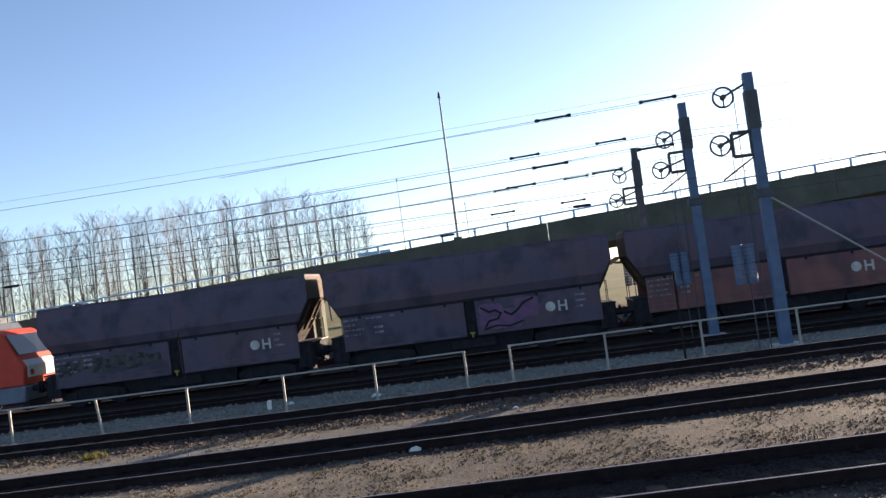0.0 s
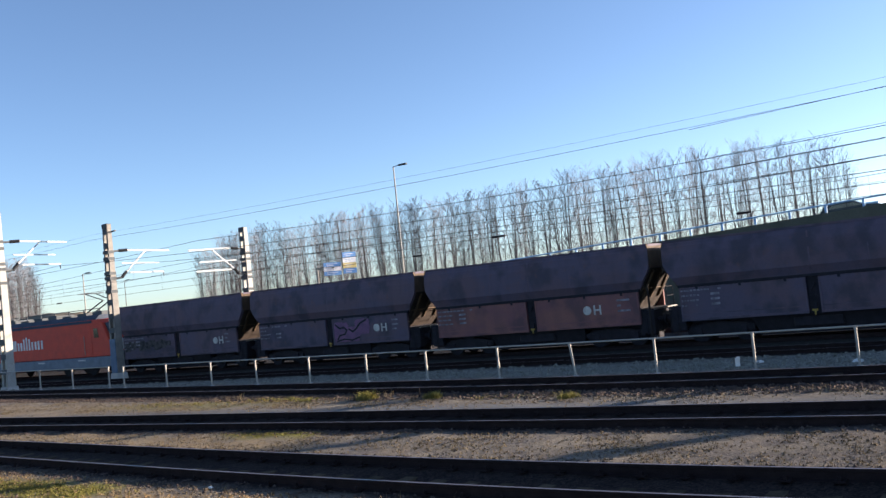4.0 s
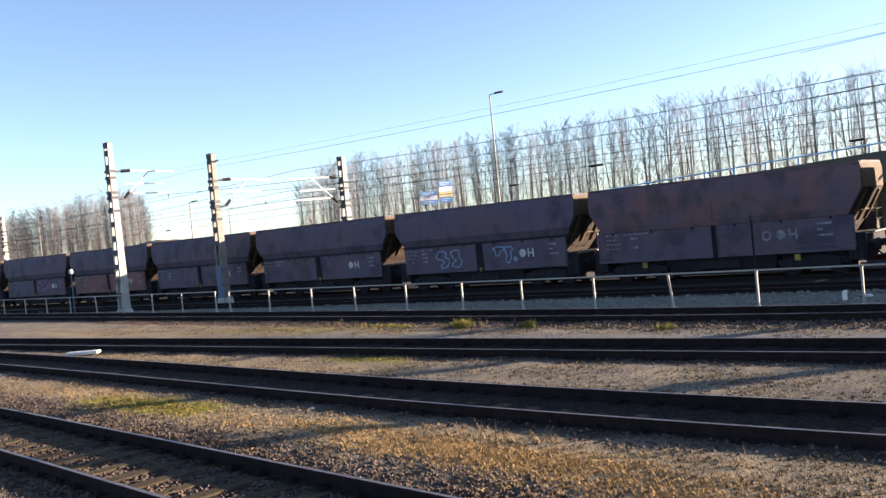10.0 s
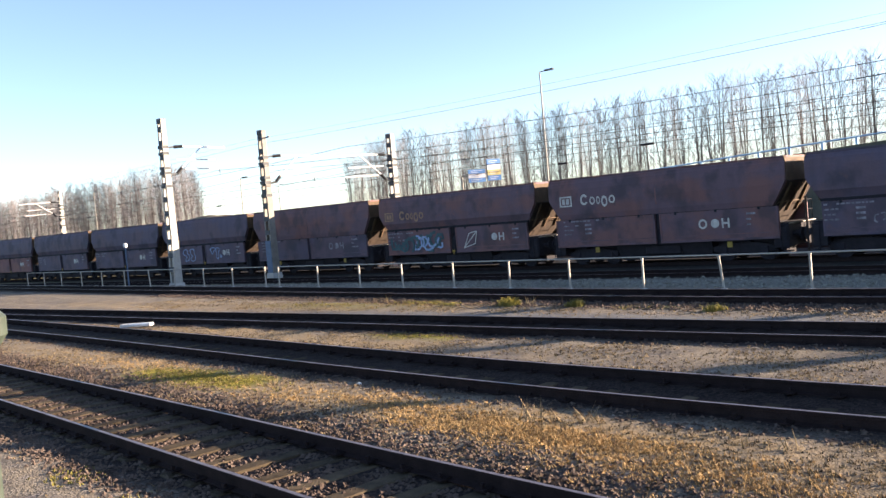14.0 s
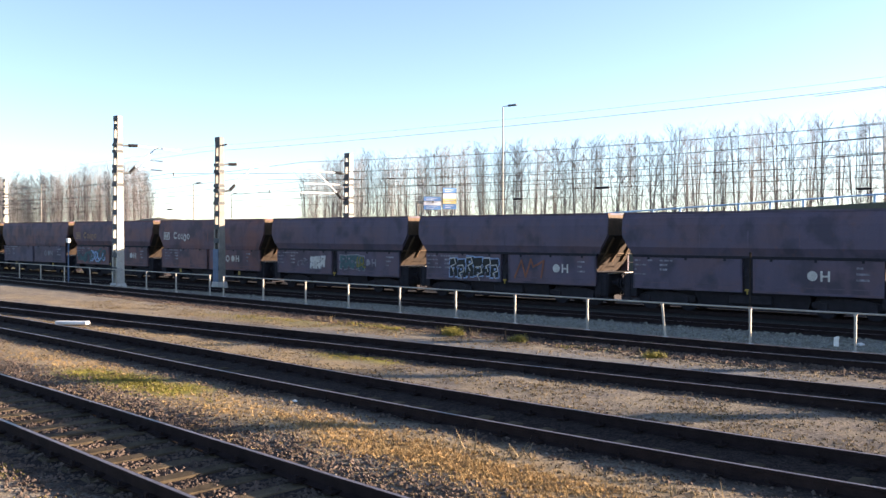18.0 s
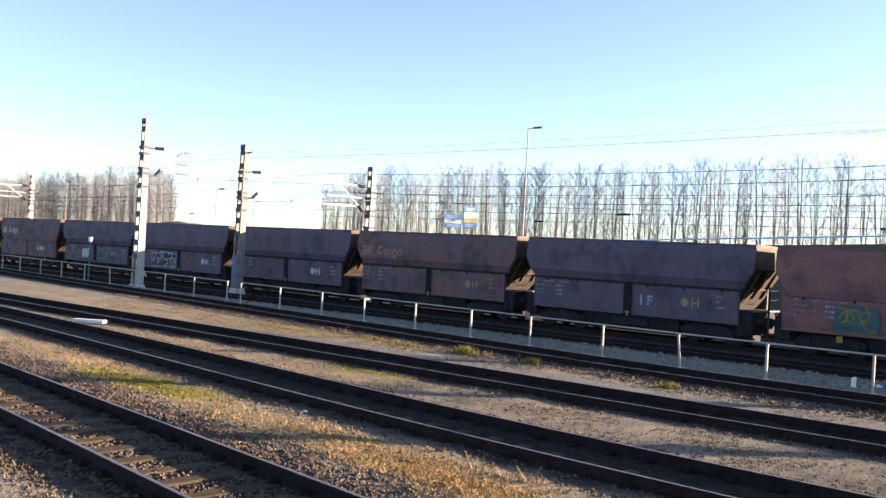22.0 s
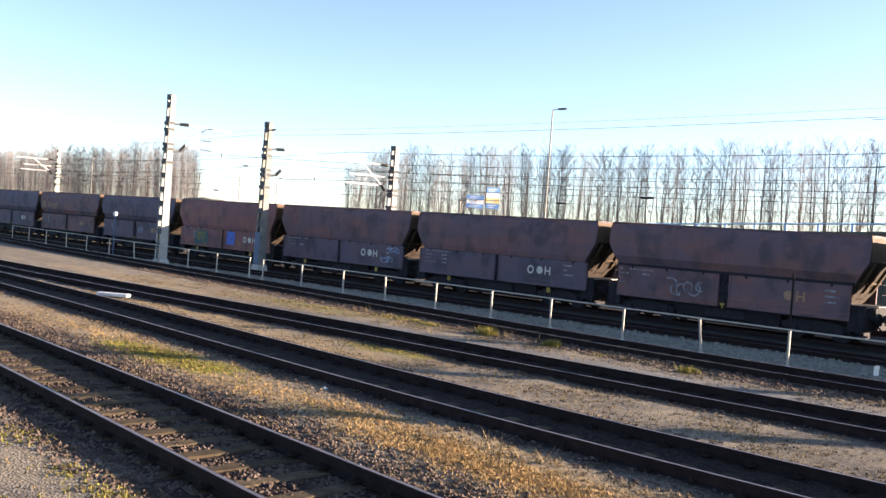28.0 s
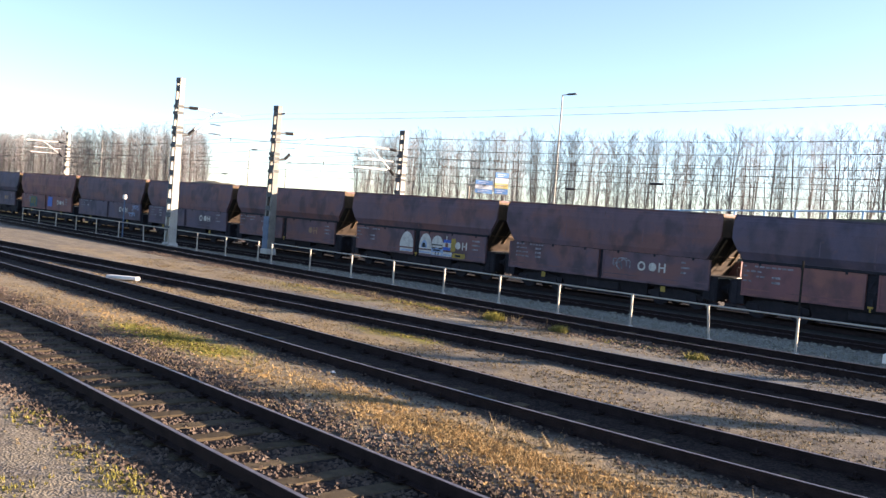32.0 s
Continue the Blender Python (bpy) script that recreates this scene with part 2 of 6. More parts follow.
M["pale_green"] = mat("grey-green painted steel", (0.050, 0.066, 0.050), 0.55, 0, 0.3, 3, 30, 0.05, (0.035, 0.048, 0.038))
M["white_board"] = mat("white painted board", (0.8, 0.79, 0.76), 0.7, 0, 0.25, 4, 40, 0.05, (0.6, 0.59, 0.56))


# ---- mesh helpers ----
def mesh_of(bm, name):
    me = bpy.data.meshes.new(name)
    bm.to_mesh(me)
    bm.free()
    return me


def part(name, bm, material, parent=None, label=""):
    """Links a bmesh as one mesh object under a thing or a part."""
    ob = new(name, mesh_of(bm, name))
    ob.data.materials.append(M[material] if isinstance(material, str) else material)
    ob.parent = parent
    if label:
        ob["label"] = label
    return ob


def thing(name, label, category, group="", kind="", at=(0, 0, 0)):
    ob = tagged(new(name), label, category, group, kind)
    ob.location = at
    return ob


def box(x0, y0, z0, x1, y1, z1, bm=None, bevel=0.0):
    own = bmesh.new() if (bm is None or bevel) else bm
    v = [own.verts.new((x, y, z)) for x in (x0, x1) for y in (y0, y1) for z in (z0, z1)]
    for q in ((0, 1, 3, 2), (4, 6, 7, 5), (0, 4, 5, 1), (2, 3, 7, 6), (0, 2, 6, 4), (1, 5, 7, 3)):
        own.faces.new([v[i] for i in q])
    if bevel:
        bmesh.ops.bevel(own, geom=own.edges[:], offset=bevel, segments=1, affect="EDGES")
        if bm is not None:
            me = mesh_of(own, "tmp")
            bm.from_mesh(me)
            bpy.data.meshes.remove(me)
            return bm
    return own


def rod(p, q, r, bm=None, sides=6, r2=None):
    """A round bar from p to q."""
    bm = bm or bmesh.new()
    p, q = Vector(p), Vector(q)
    d = (q - p).normalized()
    a = d.orthogonal().normalized()
    b = d.cross(a)
    rings = []
    for c, rr in ((p, r), (q, r if r2 is None else r2)):
        rings.append([bm.verts.new(c + (a * math.cos(k * math.tau / sides) + b * math.sin(k * math.tau / sides)) * rr) for k in range(sides)])
    for k in range(sides):
        bm.faces.new((rings[0][k], rings[0][(k + 1) % sides], rings[1][(k + 1) % sides], rings[1][k]))
    bm.faces.new(rings[0][::-1])
    bm.faces.new(rings[1])
    return bm


def prism(points, axis, a, b, bm=None, bevel=0.0):
    """A polygon in the two other axes, drawn out along one axis from a to b."""
    own = bmesh.new() if (bm is None or bevel) else bm
    ends = []
    for s in (a, b):
        ends.append([own.verts.new({"x": (s, u, v), "y": (u, s, v), "z": (u, v, s)}[axis]) for u, v in points])
    n = len(points)
    own.faces.new(ends[0])
    own.faces.new(ends[1][::-1])
    for k in range(n):
        own.faces.new((ends[0][k], ends[1][k], ends[1][(k + 1) % n], ends[0][(k + 1) % n]))
    bmesh.ops.recalc_face_normals(own, faces=own.faces[:])
    if bevel:
        bmesh.ops.bevel(own, geom=own.edges[:], offset=bevel, segments=1, affect="EDGES")
        if bm is not None:
            me = mesh_of(own, "tmp")
            bm.from_mesh(me)
            bpy.data.meshes.remove(me)
            return bm
    return own


def ring(c, r, t, axis, bm=None, n=20):
    """A flat ring (wheel rim) round c, its axle along x or y."""
    bm = bm or bmesh.new()
    c = Vector(c)
    u, v, w = (Vector((1, 0, 0)), Vector((0, 0, 1)), Vector((0, 1, 0))) if axis == "y" else (Vector((0, 1, 0)), Vector((0, 0, 1)), Vector((1, 0, 0)))
    rows = []
    for k in range(n):
        d = u * math.cos(k * math.tau / n) + v * math.sin(k * math.tau / n)
        rows.append([bm.verts.new(c + d * (r + s * t) + w * (e * t)) for s, e in ((-1, -1), (1, -1), (1, 1), (-1, 1))])
    for k in range(n):
        a, b = rows[k], rows[(k + 1) % n]
        for j in range(4):
            bm.faces.new((a[j], b[j], b[(j + 1) % 4], a[(j + 1) % 4]))
    bmesh.ops.recalc_face_normals(bm, faces=bm.faces[:])
    return bm


def letters(name, text, size, material, parent, at, label=""):
    """Flat lettering on a side that faces -y."""
    cu = bpy.data.curves.new(name, "FONT")
    cu.body, cu.size, cu.extrude, cu.offset = text, size, 0.004, 0.012
    tmp = bpy.data.objects.new(name, cu)
    scene.collection.objects.link(tmp)
    me = bpy.data.meshes.new_from_object(tmp.evaluated_get(bpy.context.evaluated_depsgraph_get()))
    bpy.data.objects.remove(tmp)
    bpy.data.curves.remove(cu)
    bm = bmesh.new()
    bm.from_mesh(me)
    bmesh.ops.remove_doubles(bm, verts=bm.verts[:], dist=0.0005)
    bm.to_mesh(me)
    bm.free()
    me.transform(pose(*at, 90, 0, 0))
    ob = new(name, me)
    ob.data.materials.clear()
    ob.data.materials.append(M[material])
    ob.parent = parent
    if label:
        ob["label"] = label
    return ob


def sheet(points, y, bm=None, t=0.006):
    """A thin painted patch on a side facing -y: a polygon in x and z."""
    return prism(points, "y", y - t, y, bm)


def disc(cx, cz, r, n=16):
    return [(cx + r * math.cos(k * math.tau / n), cz + r * math.sin(k * math.tau / n)) for k in range(n)]


def stroke(points, w, y, bm):
    """A painted line through points (x, z), w wide, with rounded joints."""
    for (x0, z0), (x1, z1) in zip(points, points[1:]):
        y -= 0.0004
        L = math.hypot(x1 - x0, z1 - z0) or 1e-6
        nx, nz = -(z1 - z0) / L * w / 2, (x1 - x0) / L * w / 2
        ex, ez = (x1 - x0) / L * w * 0.35, (z1 - z0) / L * w * 0.35
        q = [(x0 - ex + nx, z0 - ez + nz), (x0 - ex - nx, z0 - ez - nz), (x1 + ex - nx, z1 + ez - nz), (x1 + ex + nx, z1 + ez + nz)]
        prism(q, "y", y - 0.006, y + 0.004, bm)
    return bm


# ---- the yard's plan ----
def curve_of(pairs):
    """A smooth line y(x) through a few places, straight beyond its ends."""
    xs, ys = np.array([p[0] for p in pairs], float), np.array([p[1] for p in pairs], float)
    grid = np.arange(-420.0, 421.0, 1.0)
    s0, s1 = (ys[1] - ys[0]) / (xs[1] - xs[0]), (ys[-1] - ys[-2]) / (xs[-1] - xs[-2])
    raw = np.interp(grid, xs, ys) + np.where(grid < xs[0], (grid - xs[0]) * s0, 0) + np.where(grid > xs[-1], (grid - xs[-1]) * s1, 0)
    pad = np.concatenate([raw[0] - (raw[1] - raw[0]) * np.arange(9, 0, -1), raw, raw[-1] + (raw[-1] - raw[-2]) * np.arange(1, 10)])
    ker = np.hanning(21)[1:-1]
    smooth = np.convolve(pad, ker / ker.sum(), "valid")
    return lambda x: float(np.interp(x, grid, smooth))


TRACK_1 = curve_of([(-60, 8.0), (-22, 6.35), (-12, 5.93), (-7.5, 5.66), (-4.5, 5.5), (30, 4.4)])
TRACK_2 = curve_of([(-90, 12.3), (-38, 11.35), (-20, 10.98), (-11, 10.52), (-5, 10.55), (0.5, 10.85), (4, 11.25), (40, 14.0)])
TRACK_3 = curve_of([(-75, 12.1), (-43, 13.55), (-25, 14.55), (-16, 15.1), (-9.5, 15.42), (-5.7, 15.6), (-2.4, 15.98), (2, 16.4), (5.8, 16.9), (40, 20.5)])
TRACK_4 = curve_of([(-200, 27.5), (-72, 23.2), (-37, 21.55), (-22, 20.88), (-13, 20.45), (-7.6, 20.4), (-3, 20.95), (2.6, 21.45), (7.4, 21.75), (60, 25.0)])
FENCE = lambda x: TRACK_4(x) + 1.95
MAIN_Z = -0.55
SLOPE = 0.03                                     # the main line draws slowly nearer towards -x
main_line = lambda y0: (lambda x: y0 + SLOPE * (x + 20.0))
MAIN_1, TRAIN, MAIN_3 = main_line(31.6), main_line(36.5), main_line(44.7)


def ground_z(x, y):
    """Height of the ground: yard level, a slight bank down to the main line beyond the fence."""
    f = min(max((y - FENCE(x) - 0.3) / 1.6, 0.0), 1.0)
    base = -0.155 - 0.62 * f * f * (3 - 2 * f)
    for line in (MAIN_1, TRAIN, MAIN_3):
        d = abs(y - line(x))
        if d < 2.6:
            base = max(base, MAIN_Z - 0.17 - max(0.0, d - 1.7) * 0.25)
    if -60 < x < 20 and -2 < y < 24:
        d = abs(y - TRACK_1(x))
        flat = min(max((d - 1.2) / 0.7, 0.0), 1.0)
        for line in (TRACK_2, TRACK_3):
            base -= 0.085 * (1 - min(max((abs(y - line(x)) - 0.38) / 0.24, 0.0), 1.0))
        base += (0.03 * noise.noise((x * 0.8, y * 0.8, 0)) + 0.012 * noise.noise((x * 3.1, y * 3.1, 4))) * (0.3 + 0.7 * flat) - 0.038 * (1 - flat)
    return base


# ---- ground ----
def ground_material():
    m = bpy.data.materials.new("yard ground of gravel, dry grass and dirt")
    m.use_nodes = True
    n, l = m.node_tree.nodes, m.node_tree.links
    b = n["Principled BSDF"]
    b.inputs["Roughness"].default_value, b.inputs["Specular IOR Level"].default_value = 0.95, 0.15
    tc = n.new("ShaderNodeTexCoord")

    def noise_tex(scale, detail=4, rough=0.55):
        t = n.new("ShaderNodeTexNoise")
        t.inputs["Scale"].default_value, t.inputs["Detail"].default_value, t.inputs["Roughness"].default_value = scale, detail, rough
        l.new(tc.outputs["Object"], t.inputs[0])
        return t.outputs["Fac"]

    def ramp(src, p0, p1, c0=(0, 0, 0), c1=(1, 1, 1)):
        r = n.new("ShaderNodeValToRGB")
        r.color_ramp.elements[0].position, r.color_ramp.elements[1].position = p0, p1
        r.color_ramp.elements[0].color, r.color_ramp.elements[1].color = (*c0, 1), (*c1, 1)
        l.new(src, r.inputs[0])
        return r.outputs[0]

    def mix(f, a, b2, blend="MIX"):
        x = n.new("ShaderNodeMix")
        x.data_type, x.blend_type = "RGBA", blend
        for sock, val in ((x.inputs[0], f), (x.inputs[6], a), (x.inputs[7], b2)):
            if isinstance(val, bpy.types.NodeSocket):
                l.new(val, sock)
            elif isinstance(val, tuple):
                sock.default_value = (*val, 1)
            else:
                sock.default_value = val
        return x.outputs[2]

    def attr(name):
        a = n.new("ShaderNodeAttribute")
        a.attribute_name = name
        return a.outputs["Fac"]

    vor = n.new("ShaderNodeTexVoronoi")
    vor.inputs["Scale"].default_value = 34.0
    l.new(tc.outputs["Object"], vor.inputs[0])
    fine, mid, big = noise_tex(55, 3), noise_tex(6, 5), noise_tex(0.55, 4)
    gravel = mix(ramp(vor.outputs["Color"], 0.1, 0.9), (0.022, 0.02, 0.019), (0.27, 0.245, 0.22))
    gravel = mix(ramp(mid, 0.35, 0.65), gravel, (0.12, 0.10, 0.078))
    straw = mix(ramp(noise_tex(30, 6, 0.75), 0.36, 0.62), (0.052, 0.046, 0.038), (0.385, 0.32, 0.225))
    base = mix(ramp(noise_tex(1.3, 6, 0.7), 0.40, 0.58), gravel, straw)
    base = mix(ramp(big, 0.3, 0.7, (0, 0, 0), (0.5, 0.5, 0.5)), base, gravel)
    path = mix(ramp(fine, 0.3, 0.7), (0.085, 0.088, 0.087), (0.17, 0.173, 0.17))
    base = mix(attr("path"), base, path)
    strawm = mix(ramp(mid, 0.3, 0.65), straw, (0.33, 0.225, 0.105))
    base = mix(attr("straw"), base, strawm)
    # Darker colour towards +x: the backlit look of the gravel, put into the base.
    base = mix(attr("sunward_dark"), base, mix(ramp(vor.outputs["Color"], 0.1, 0.9), (0.03, 0.026, 0.023), (0.11, 0.092, 0.076)))
    moss = mix(ramp(mid, 0.35, 0.65), (0.11, 0.10, 0.02), (0.24, 0.21, 0.035))
    base = mix(attr("moss"), base, moss)
    ball = mix(ramp(vor.outputs["Color"], 0.1, 0.9), (0.009, 0.007, 0.007), (0.05, 0.034, 0.028))
    base = mix(attr("ballast"), base, ball)
    # Near-black colour under and behind the train stands in for shade there.
    base = mix(attr("train_shade"), base, mix(ramp(vor.outputs["Color"], 0.1, 0.9), (0.006, 0.006, 0.006), (0.020, 0.018, 0.017)))
    far = mix(ramp(noise_tex(0.05, 4), 0.35, 0.65), (0.09, 0.10, 0.04), (0.15, 0.13, 0.07))
    base = mix(attr("far"), base, far)
    grey = mix(ramp(vor.outputs["Color"], 0.1, 0.9), (0.055, 0.055, 0.045), (0.36, 0.345, 0.285))
    base = mix(attr("grey"), base, grey)
    l.new(base, b.inputs["Base Color"])
    bp = n.new("ShaderNodeBump")
    bp.inputs["Strength"].default_value, bp.inputs["Distance"].default_value = 0.8, 0.025
    l.new(mix(0.5, vor.outputs["Distance"], mid), bp.inputs["Height"])
    l.new(bp.outputs[0], b.inputs["Normal"])
    return m


def smooth(a, b, x):
    t = min(max((x - a) / (b - a), 0.0), 1.0)
    return t * t * (3 - 2 * t)


def patch(x, y, cx, cy, rx, ry):
    d = math.hypot((x - cx) / rx, (y - cy) / ry) + 0.5 * noise.noise((x * 0.9, y * 0.9, cx))
    return 1 - smooth(0.55, 1.1, d)


def build_ground():
    xs = np.concatenate([[-4000, -1500, -700, -400, -250, -160], np.arange(-110, -40, 1.5), np.arange(-40, 14, 0.3), np.arange(14, 60, 2.0), [80, 130, 220, 400, 800, 1600, 4000]])
    ys = np.concatenate([[-4000, -800, -200, -60, -20, -6], np.arange(-2, 24.6, 0.28), np.arange(24.6, 50, 0.6), [55, 62, 75, 100, 140, 220, 400, 900, 2000, 4900]])
    nx, ny = len(xs), len(ys)
    verts, ball, path, moss, straw, far, grey, train_shade, sunward_dark = [], [], [], [], [], [], [], [], []
    for x in xs:
        t = [TRACK_1(x), TRACK_2(x), TRACK_3(x), TRACK_4(x)]
        fy = FENCE(x)
        for y in ys:
            z = ground_z(x, y)
            near = -60 < x < 20 and -2 < y < 24
            rough = 0.35 * noise.noise((x * 0.7, y * 1.5, 9)) + 0.2 * noise.noise((x * 2.3, y * 2.3, 2))
            bl = max(1 - smooth(w, w + 0.45, abs(y - c) + rough) for c, w in zip(t, (1.25, 0.95, 0.95, 1.25)))
            # Last term spreads dark ballast colour under the train and beyond, for shade.
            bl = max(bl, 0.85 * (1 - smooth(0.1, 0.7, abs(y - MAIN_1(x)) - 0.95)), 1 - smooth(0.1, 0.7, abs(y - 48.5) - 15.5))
            pa = smooth(0.75, 1.0, y - t[2] + rough * 0.4) * (1 - smooth(2.1, 2.6, y - t[2] + rough * 0.5)) * smooth(-32, -14, x + 8 * rough)
            mo = max(patch(x, y, -15.6, 8.6, 2.6, 0.75), patch(x, y, -15.1, 13.8, 1.5, 0.5), 0.4 * patch(x, y, -24, 18.0, 5, 0.8), 0.6 * patch(x, y, -12.3, 19.0, 1.0, 0.5), 0.5 * patch(x, y, -20.5, 19.0, 2.4, 0.6))
            stv = max(patch(x, y, -7.2, 8.4, 4.2, 1.0), 0.7 * patch(x, y, -13, 8.3, 4, 0.8), 0.6 * patch(x, y, -24, 8.6, 8, 1.2), 0.7 * patch(x, y, -3, 8.2, 3, 1.2), 0.8 * patch(x, y, -20, 12.6, 9, 0.9), 0.5 * patch(x, y, -34, 17.2, 12, 1.2))
            fr = max(smooth(62, 80, y), smooth(60, 120, abs(x)))
            gr = smooth(0.2, 0.8, y - fy) * (1 - smooth(-1.5, -0.9, y - MAIN_1(x) + rough * 0.3)) * (1 - smooth(90, 140, abs(x)))
            gr = max(gr, 0.3 * smooth(-1.5, -0.8, y - MAIN_1(x)) * (1 - smooth(2.4, 4.4, y - MAIN_1(x))))
            verts.append((float(x), float(y), z))
            # Last mask darkens with x, as gravel looks against the sun.
            for lst, v in ((ball, bl), (path, pa), (moss, mo), (straw, stv * 0.85), (far, fr), (grey, gr), (train_shade, smooth(32.5, 34.5, y) * (1 - smooth(62, 75, y))), (sunward_dark, 0.75 * smooth(-9, 1, x + 3 * rough) * (1 - smooth(20, 24, y)))):
                lst.append(v)
    faces = [(i * ny + j, (i + 1) * ny + j, (i + 1) * ny + j + 1, i * ny + j + 1) for i in range(nx - 1) for j in range(ny - 1)]
    me = bpy.data.meshes.new("ground")
    me.from_pydata(verts, [], faces)
    for name, vals in (("ballast", ball), ("path", path), ("moss", moss), ("straw", straw), ("far", far), ("grey", grey), ("train_shade", train_shade), ("sunward_dark", sunward_dark)):
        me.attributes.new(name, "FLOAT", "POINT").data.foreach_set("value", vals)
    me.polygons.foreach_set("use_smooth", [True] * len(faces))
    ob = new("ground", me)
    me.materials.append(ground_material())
    tagged(ob, "railway yard ground of gravel, dry straw grass and dark ballast", "ground", kind="structure")


build_ground()

# ---- railway tracks ----
RAIL = [(-0.07, -0.17), (0.07, -0.17), (0.07, -0.155), (0.012, -0.135), (0.012, -0.045), (0.036, -0.035), (0.036, -0.004), (0.026, 0.0), (-0.026, 0.0), (-0.036, -0.004), (-0.036, -0.035), (-0.012, -0.045), (-0.012, -0.135), (-0.07, -0.155)]


def rail(parent, line, off, x0, x1, z, step=1.0, top="rail_top"):
    n = int((x1 - x0) / step)
    k = len(RAIL)
    verts, faces, mats = [], [], []
    for i in range(n + 1):
        x = x0 + (x1 - x0) * i / n
        slope = (line(x + 0.5) - line(x - 0.5))
        c = math.hypot(1, slope)
        for u, v in RAIL:
            verts.append((x - slope / c * (off + u), line(x) + (off + u) / c, z + v))
    for i in range(n):
        for j in range(k):
            a, b = i * k + j, i * k + (j + 1) % k
            faces.append((a, b, b + k, a + k))
            mats.append(1 if j == 7 else 0)
    faces += [tuple(range(k))[::-1], tuple(n * k + j for j in range(k))]
    mats += [0, 0]
    me = bpy.data.meshes.new("rail")
    me.from_pydata(verts, [], faces)
    me.materials.append(M["rust_rail"])
    me.materials.append(M[top])
    me.polygons.foreach_set("material_index", mats)
    ob = new("rail", me)
    ob.parent = parent
    return ob


def track(line, x0, x1, z, label, top="rail_top"):
    t = thing("railway_track", label, "railway track", "railway tracks", "structure")
    for off in (-0.752, 0.752):
        rail(t, line, off, x0, x1, z, 1.0, top)
    return t


tracks = [
    track(TRACK_1, -70, 20, 0.0, "rusty siding track on wooden sleepers in brown ballast"),
    track(TRACK_2, -100, 24, 0.0, "rusty siding track half sunk in grey gravel"),
    track(TRACK_3, -74, 26, 0.0, "rusty siding track converging with its neighbour"),
    track(TRACK_4, -200, 40, 0.0, "rusty siding track along the low fence"),
    track(MAIN_1, -330, 160, MAIN_Z, "main line track with worn shiny rails"),
    # Rust-dark heads on these two tracks: shade under the train instead of shine.
    track(TRAIN, -330, 330, MAIN_Z, "main line track that carries the coal train", "rust_rail"),
    track(MAIN_3, -330, 160, MAIN_Z, "main line track beyond the coal train", "rust_rail"),
]

# sleepers: one mesh a kind, an object each where the camera stands near
sleeper_me = mesh_of(box(-0.125, -0.98, -0.16, 0.125, 0.98, 0.0, bevel=0.015), "sleeper")
sleeper_me.materials.append(M["sleeper"])
random.seed(5)
for tr, line, x0, x1, top in ((tracks[0], TRACK_1, -34, 6, -0.168), (tracks[1], TRACK_2, -40, 6, -0.222)):
    x = x0
    while x < x1:
        ob = new("sleeper", sleeper_me)
        ob.parent = tr
        ob.matrix_basis = pose(x + random.uniform(-0.03, 0.03), line(x), top + random.uniform(-0.012, 0.006), random.uniform(-0.4, 0.4), random.uniform(-1, 1), random.uniform(-1.5, 1.5) + math.degrees(math.atan(line(x + 0.5) - line(x - 0.5))))
        x += 0.62
for tr, line, x0, x1, top in ((tracks[2], TRACK_3, -60, 8, -0.222), (tracks[3], TRACK_4, -90, 10, -0.15), (tracks[4], MAIN_1, -110, 40, MAIN_Z - 0.15), (tracks[5], TRAIN, -110, 40, MAIN_Z - 0.15)):
    bm = bmesh.new()
    x = x0
    while x < x1:
        y = line(x)
        box(x - 0.12, y - 0.98, top - 0.12, x + 0.12, y + 0.98, top + random.uniform(-0.01, 0.008), bm)
        x += 0.62
    # Main line sleepers near black, standing in for the shade under the train.
    tagged(part("sleepers", bm, "dark_brown" if tr in tracks[4:] else "sleeper", tr), kind="stuff")
# chairs and clips beside the rails
for tr, line, x0, x1, z in ((tracks[0], TRACK_1, -34, 6, 0), (tracks[1], TRACK_2, -40, 6, 0), (tracks[2], TRACK_3, -55, 8, 0), (tracks[3], TRACK_4, -60, 10, 0)):
    bm = bmesh.new()
    x = x0
    while x < x1:
        for off in (-0.752, 0.752):
            y = line(x) + off
            box(x - 0.07, y - 0.17, z - 0.15, x + 0.07, y + 0.17, z - 0.128, bm)
            for s in (-1, 1):
                box(x - 0.02, y + s * 0.11 - 0.02, z - 0.13, x + 0.02, y + s * 0.11 + 0.02, z - 0.08, bm)
        x += 0.62
    tagged(part("rail_clips", bm, "rust_rail", tr), kind="stuff")


# ---- ballast stones, grass and weeds ----
def scatter(name, label, material, spots, shape, parent=None):
    """Many small pieces joined in one mesh."""
    verts, faces = [], []
    for s in spots:
        shape(s, verts, faces)
    me = bpy.data.meshes.new(name)
    me.from_pydata(verts, [], faces)
    me.materials.append(M[material])
    ob = new(name, me)
    tagged(ob, label, name.split("_")[-1], kind="stuff")
    return ob


def stone_shape(s, verts, faces):
    x, y, z, r = s
    k = len(verts)
    a = random.uniform(0, 6.28)
    j = lambda: random.uniform(0.65, 1.3) * r
    for i in range(4):
        verts.append((x + math.cos(a + i * 1.571) * j(), y + math.sin(a + i * 1.571) * j(), z + random.uniform(-0.3, 0.35) * r))
    verts.append((x + random.uniform(-0.3, 0.3) * r, y + random.uniform(-0.3, 0.3) * r, z + j() * 0.75))
    for i in range(4):
        faces.append((k + i, k + (i + 1) % 4, k + 4))


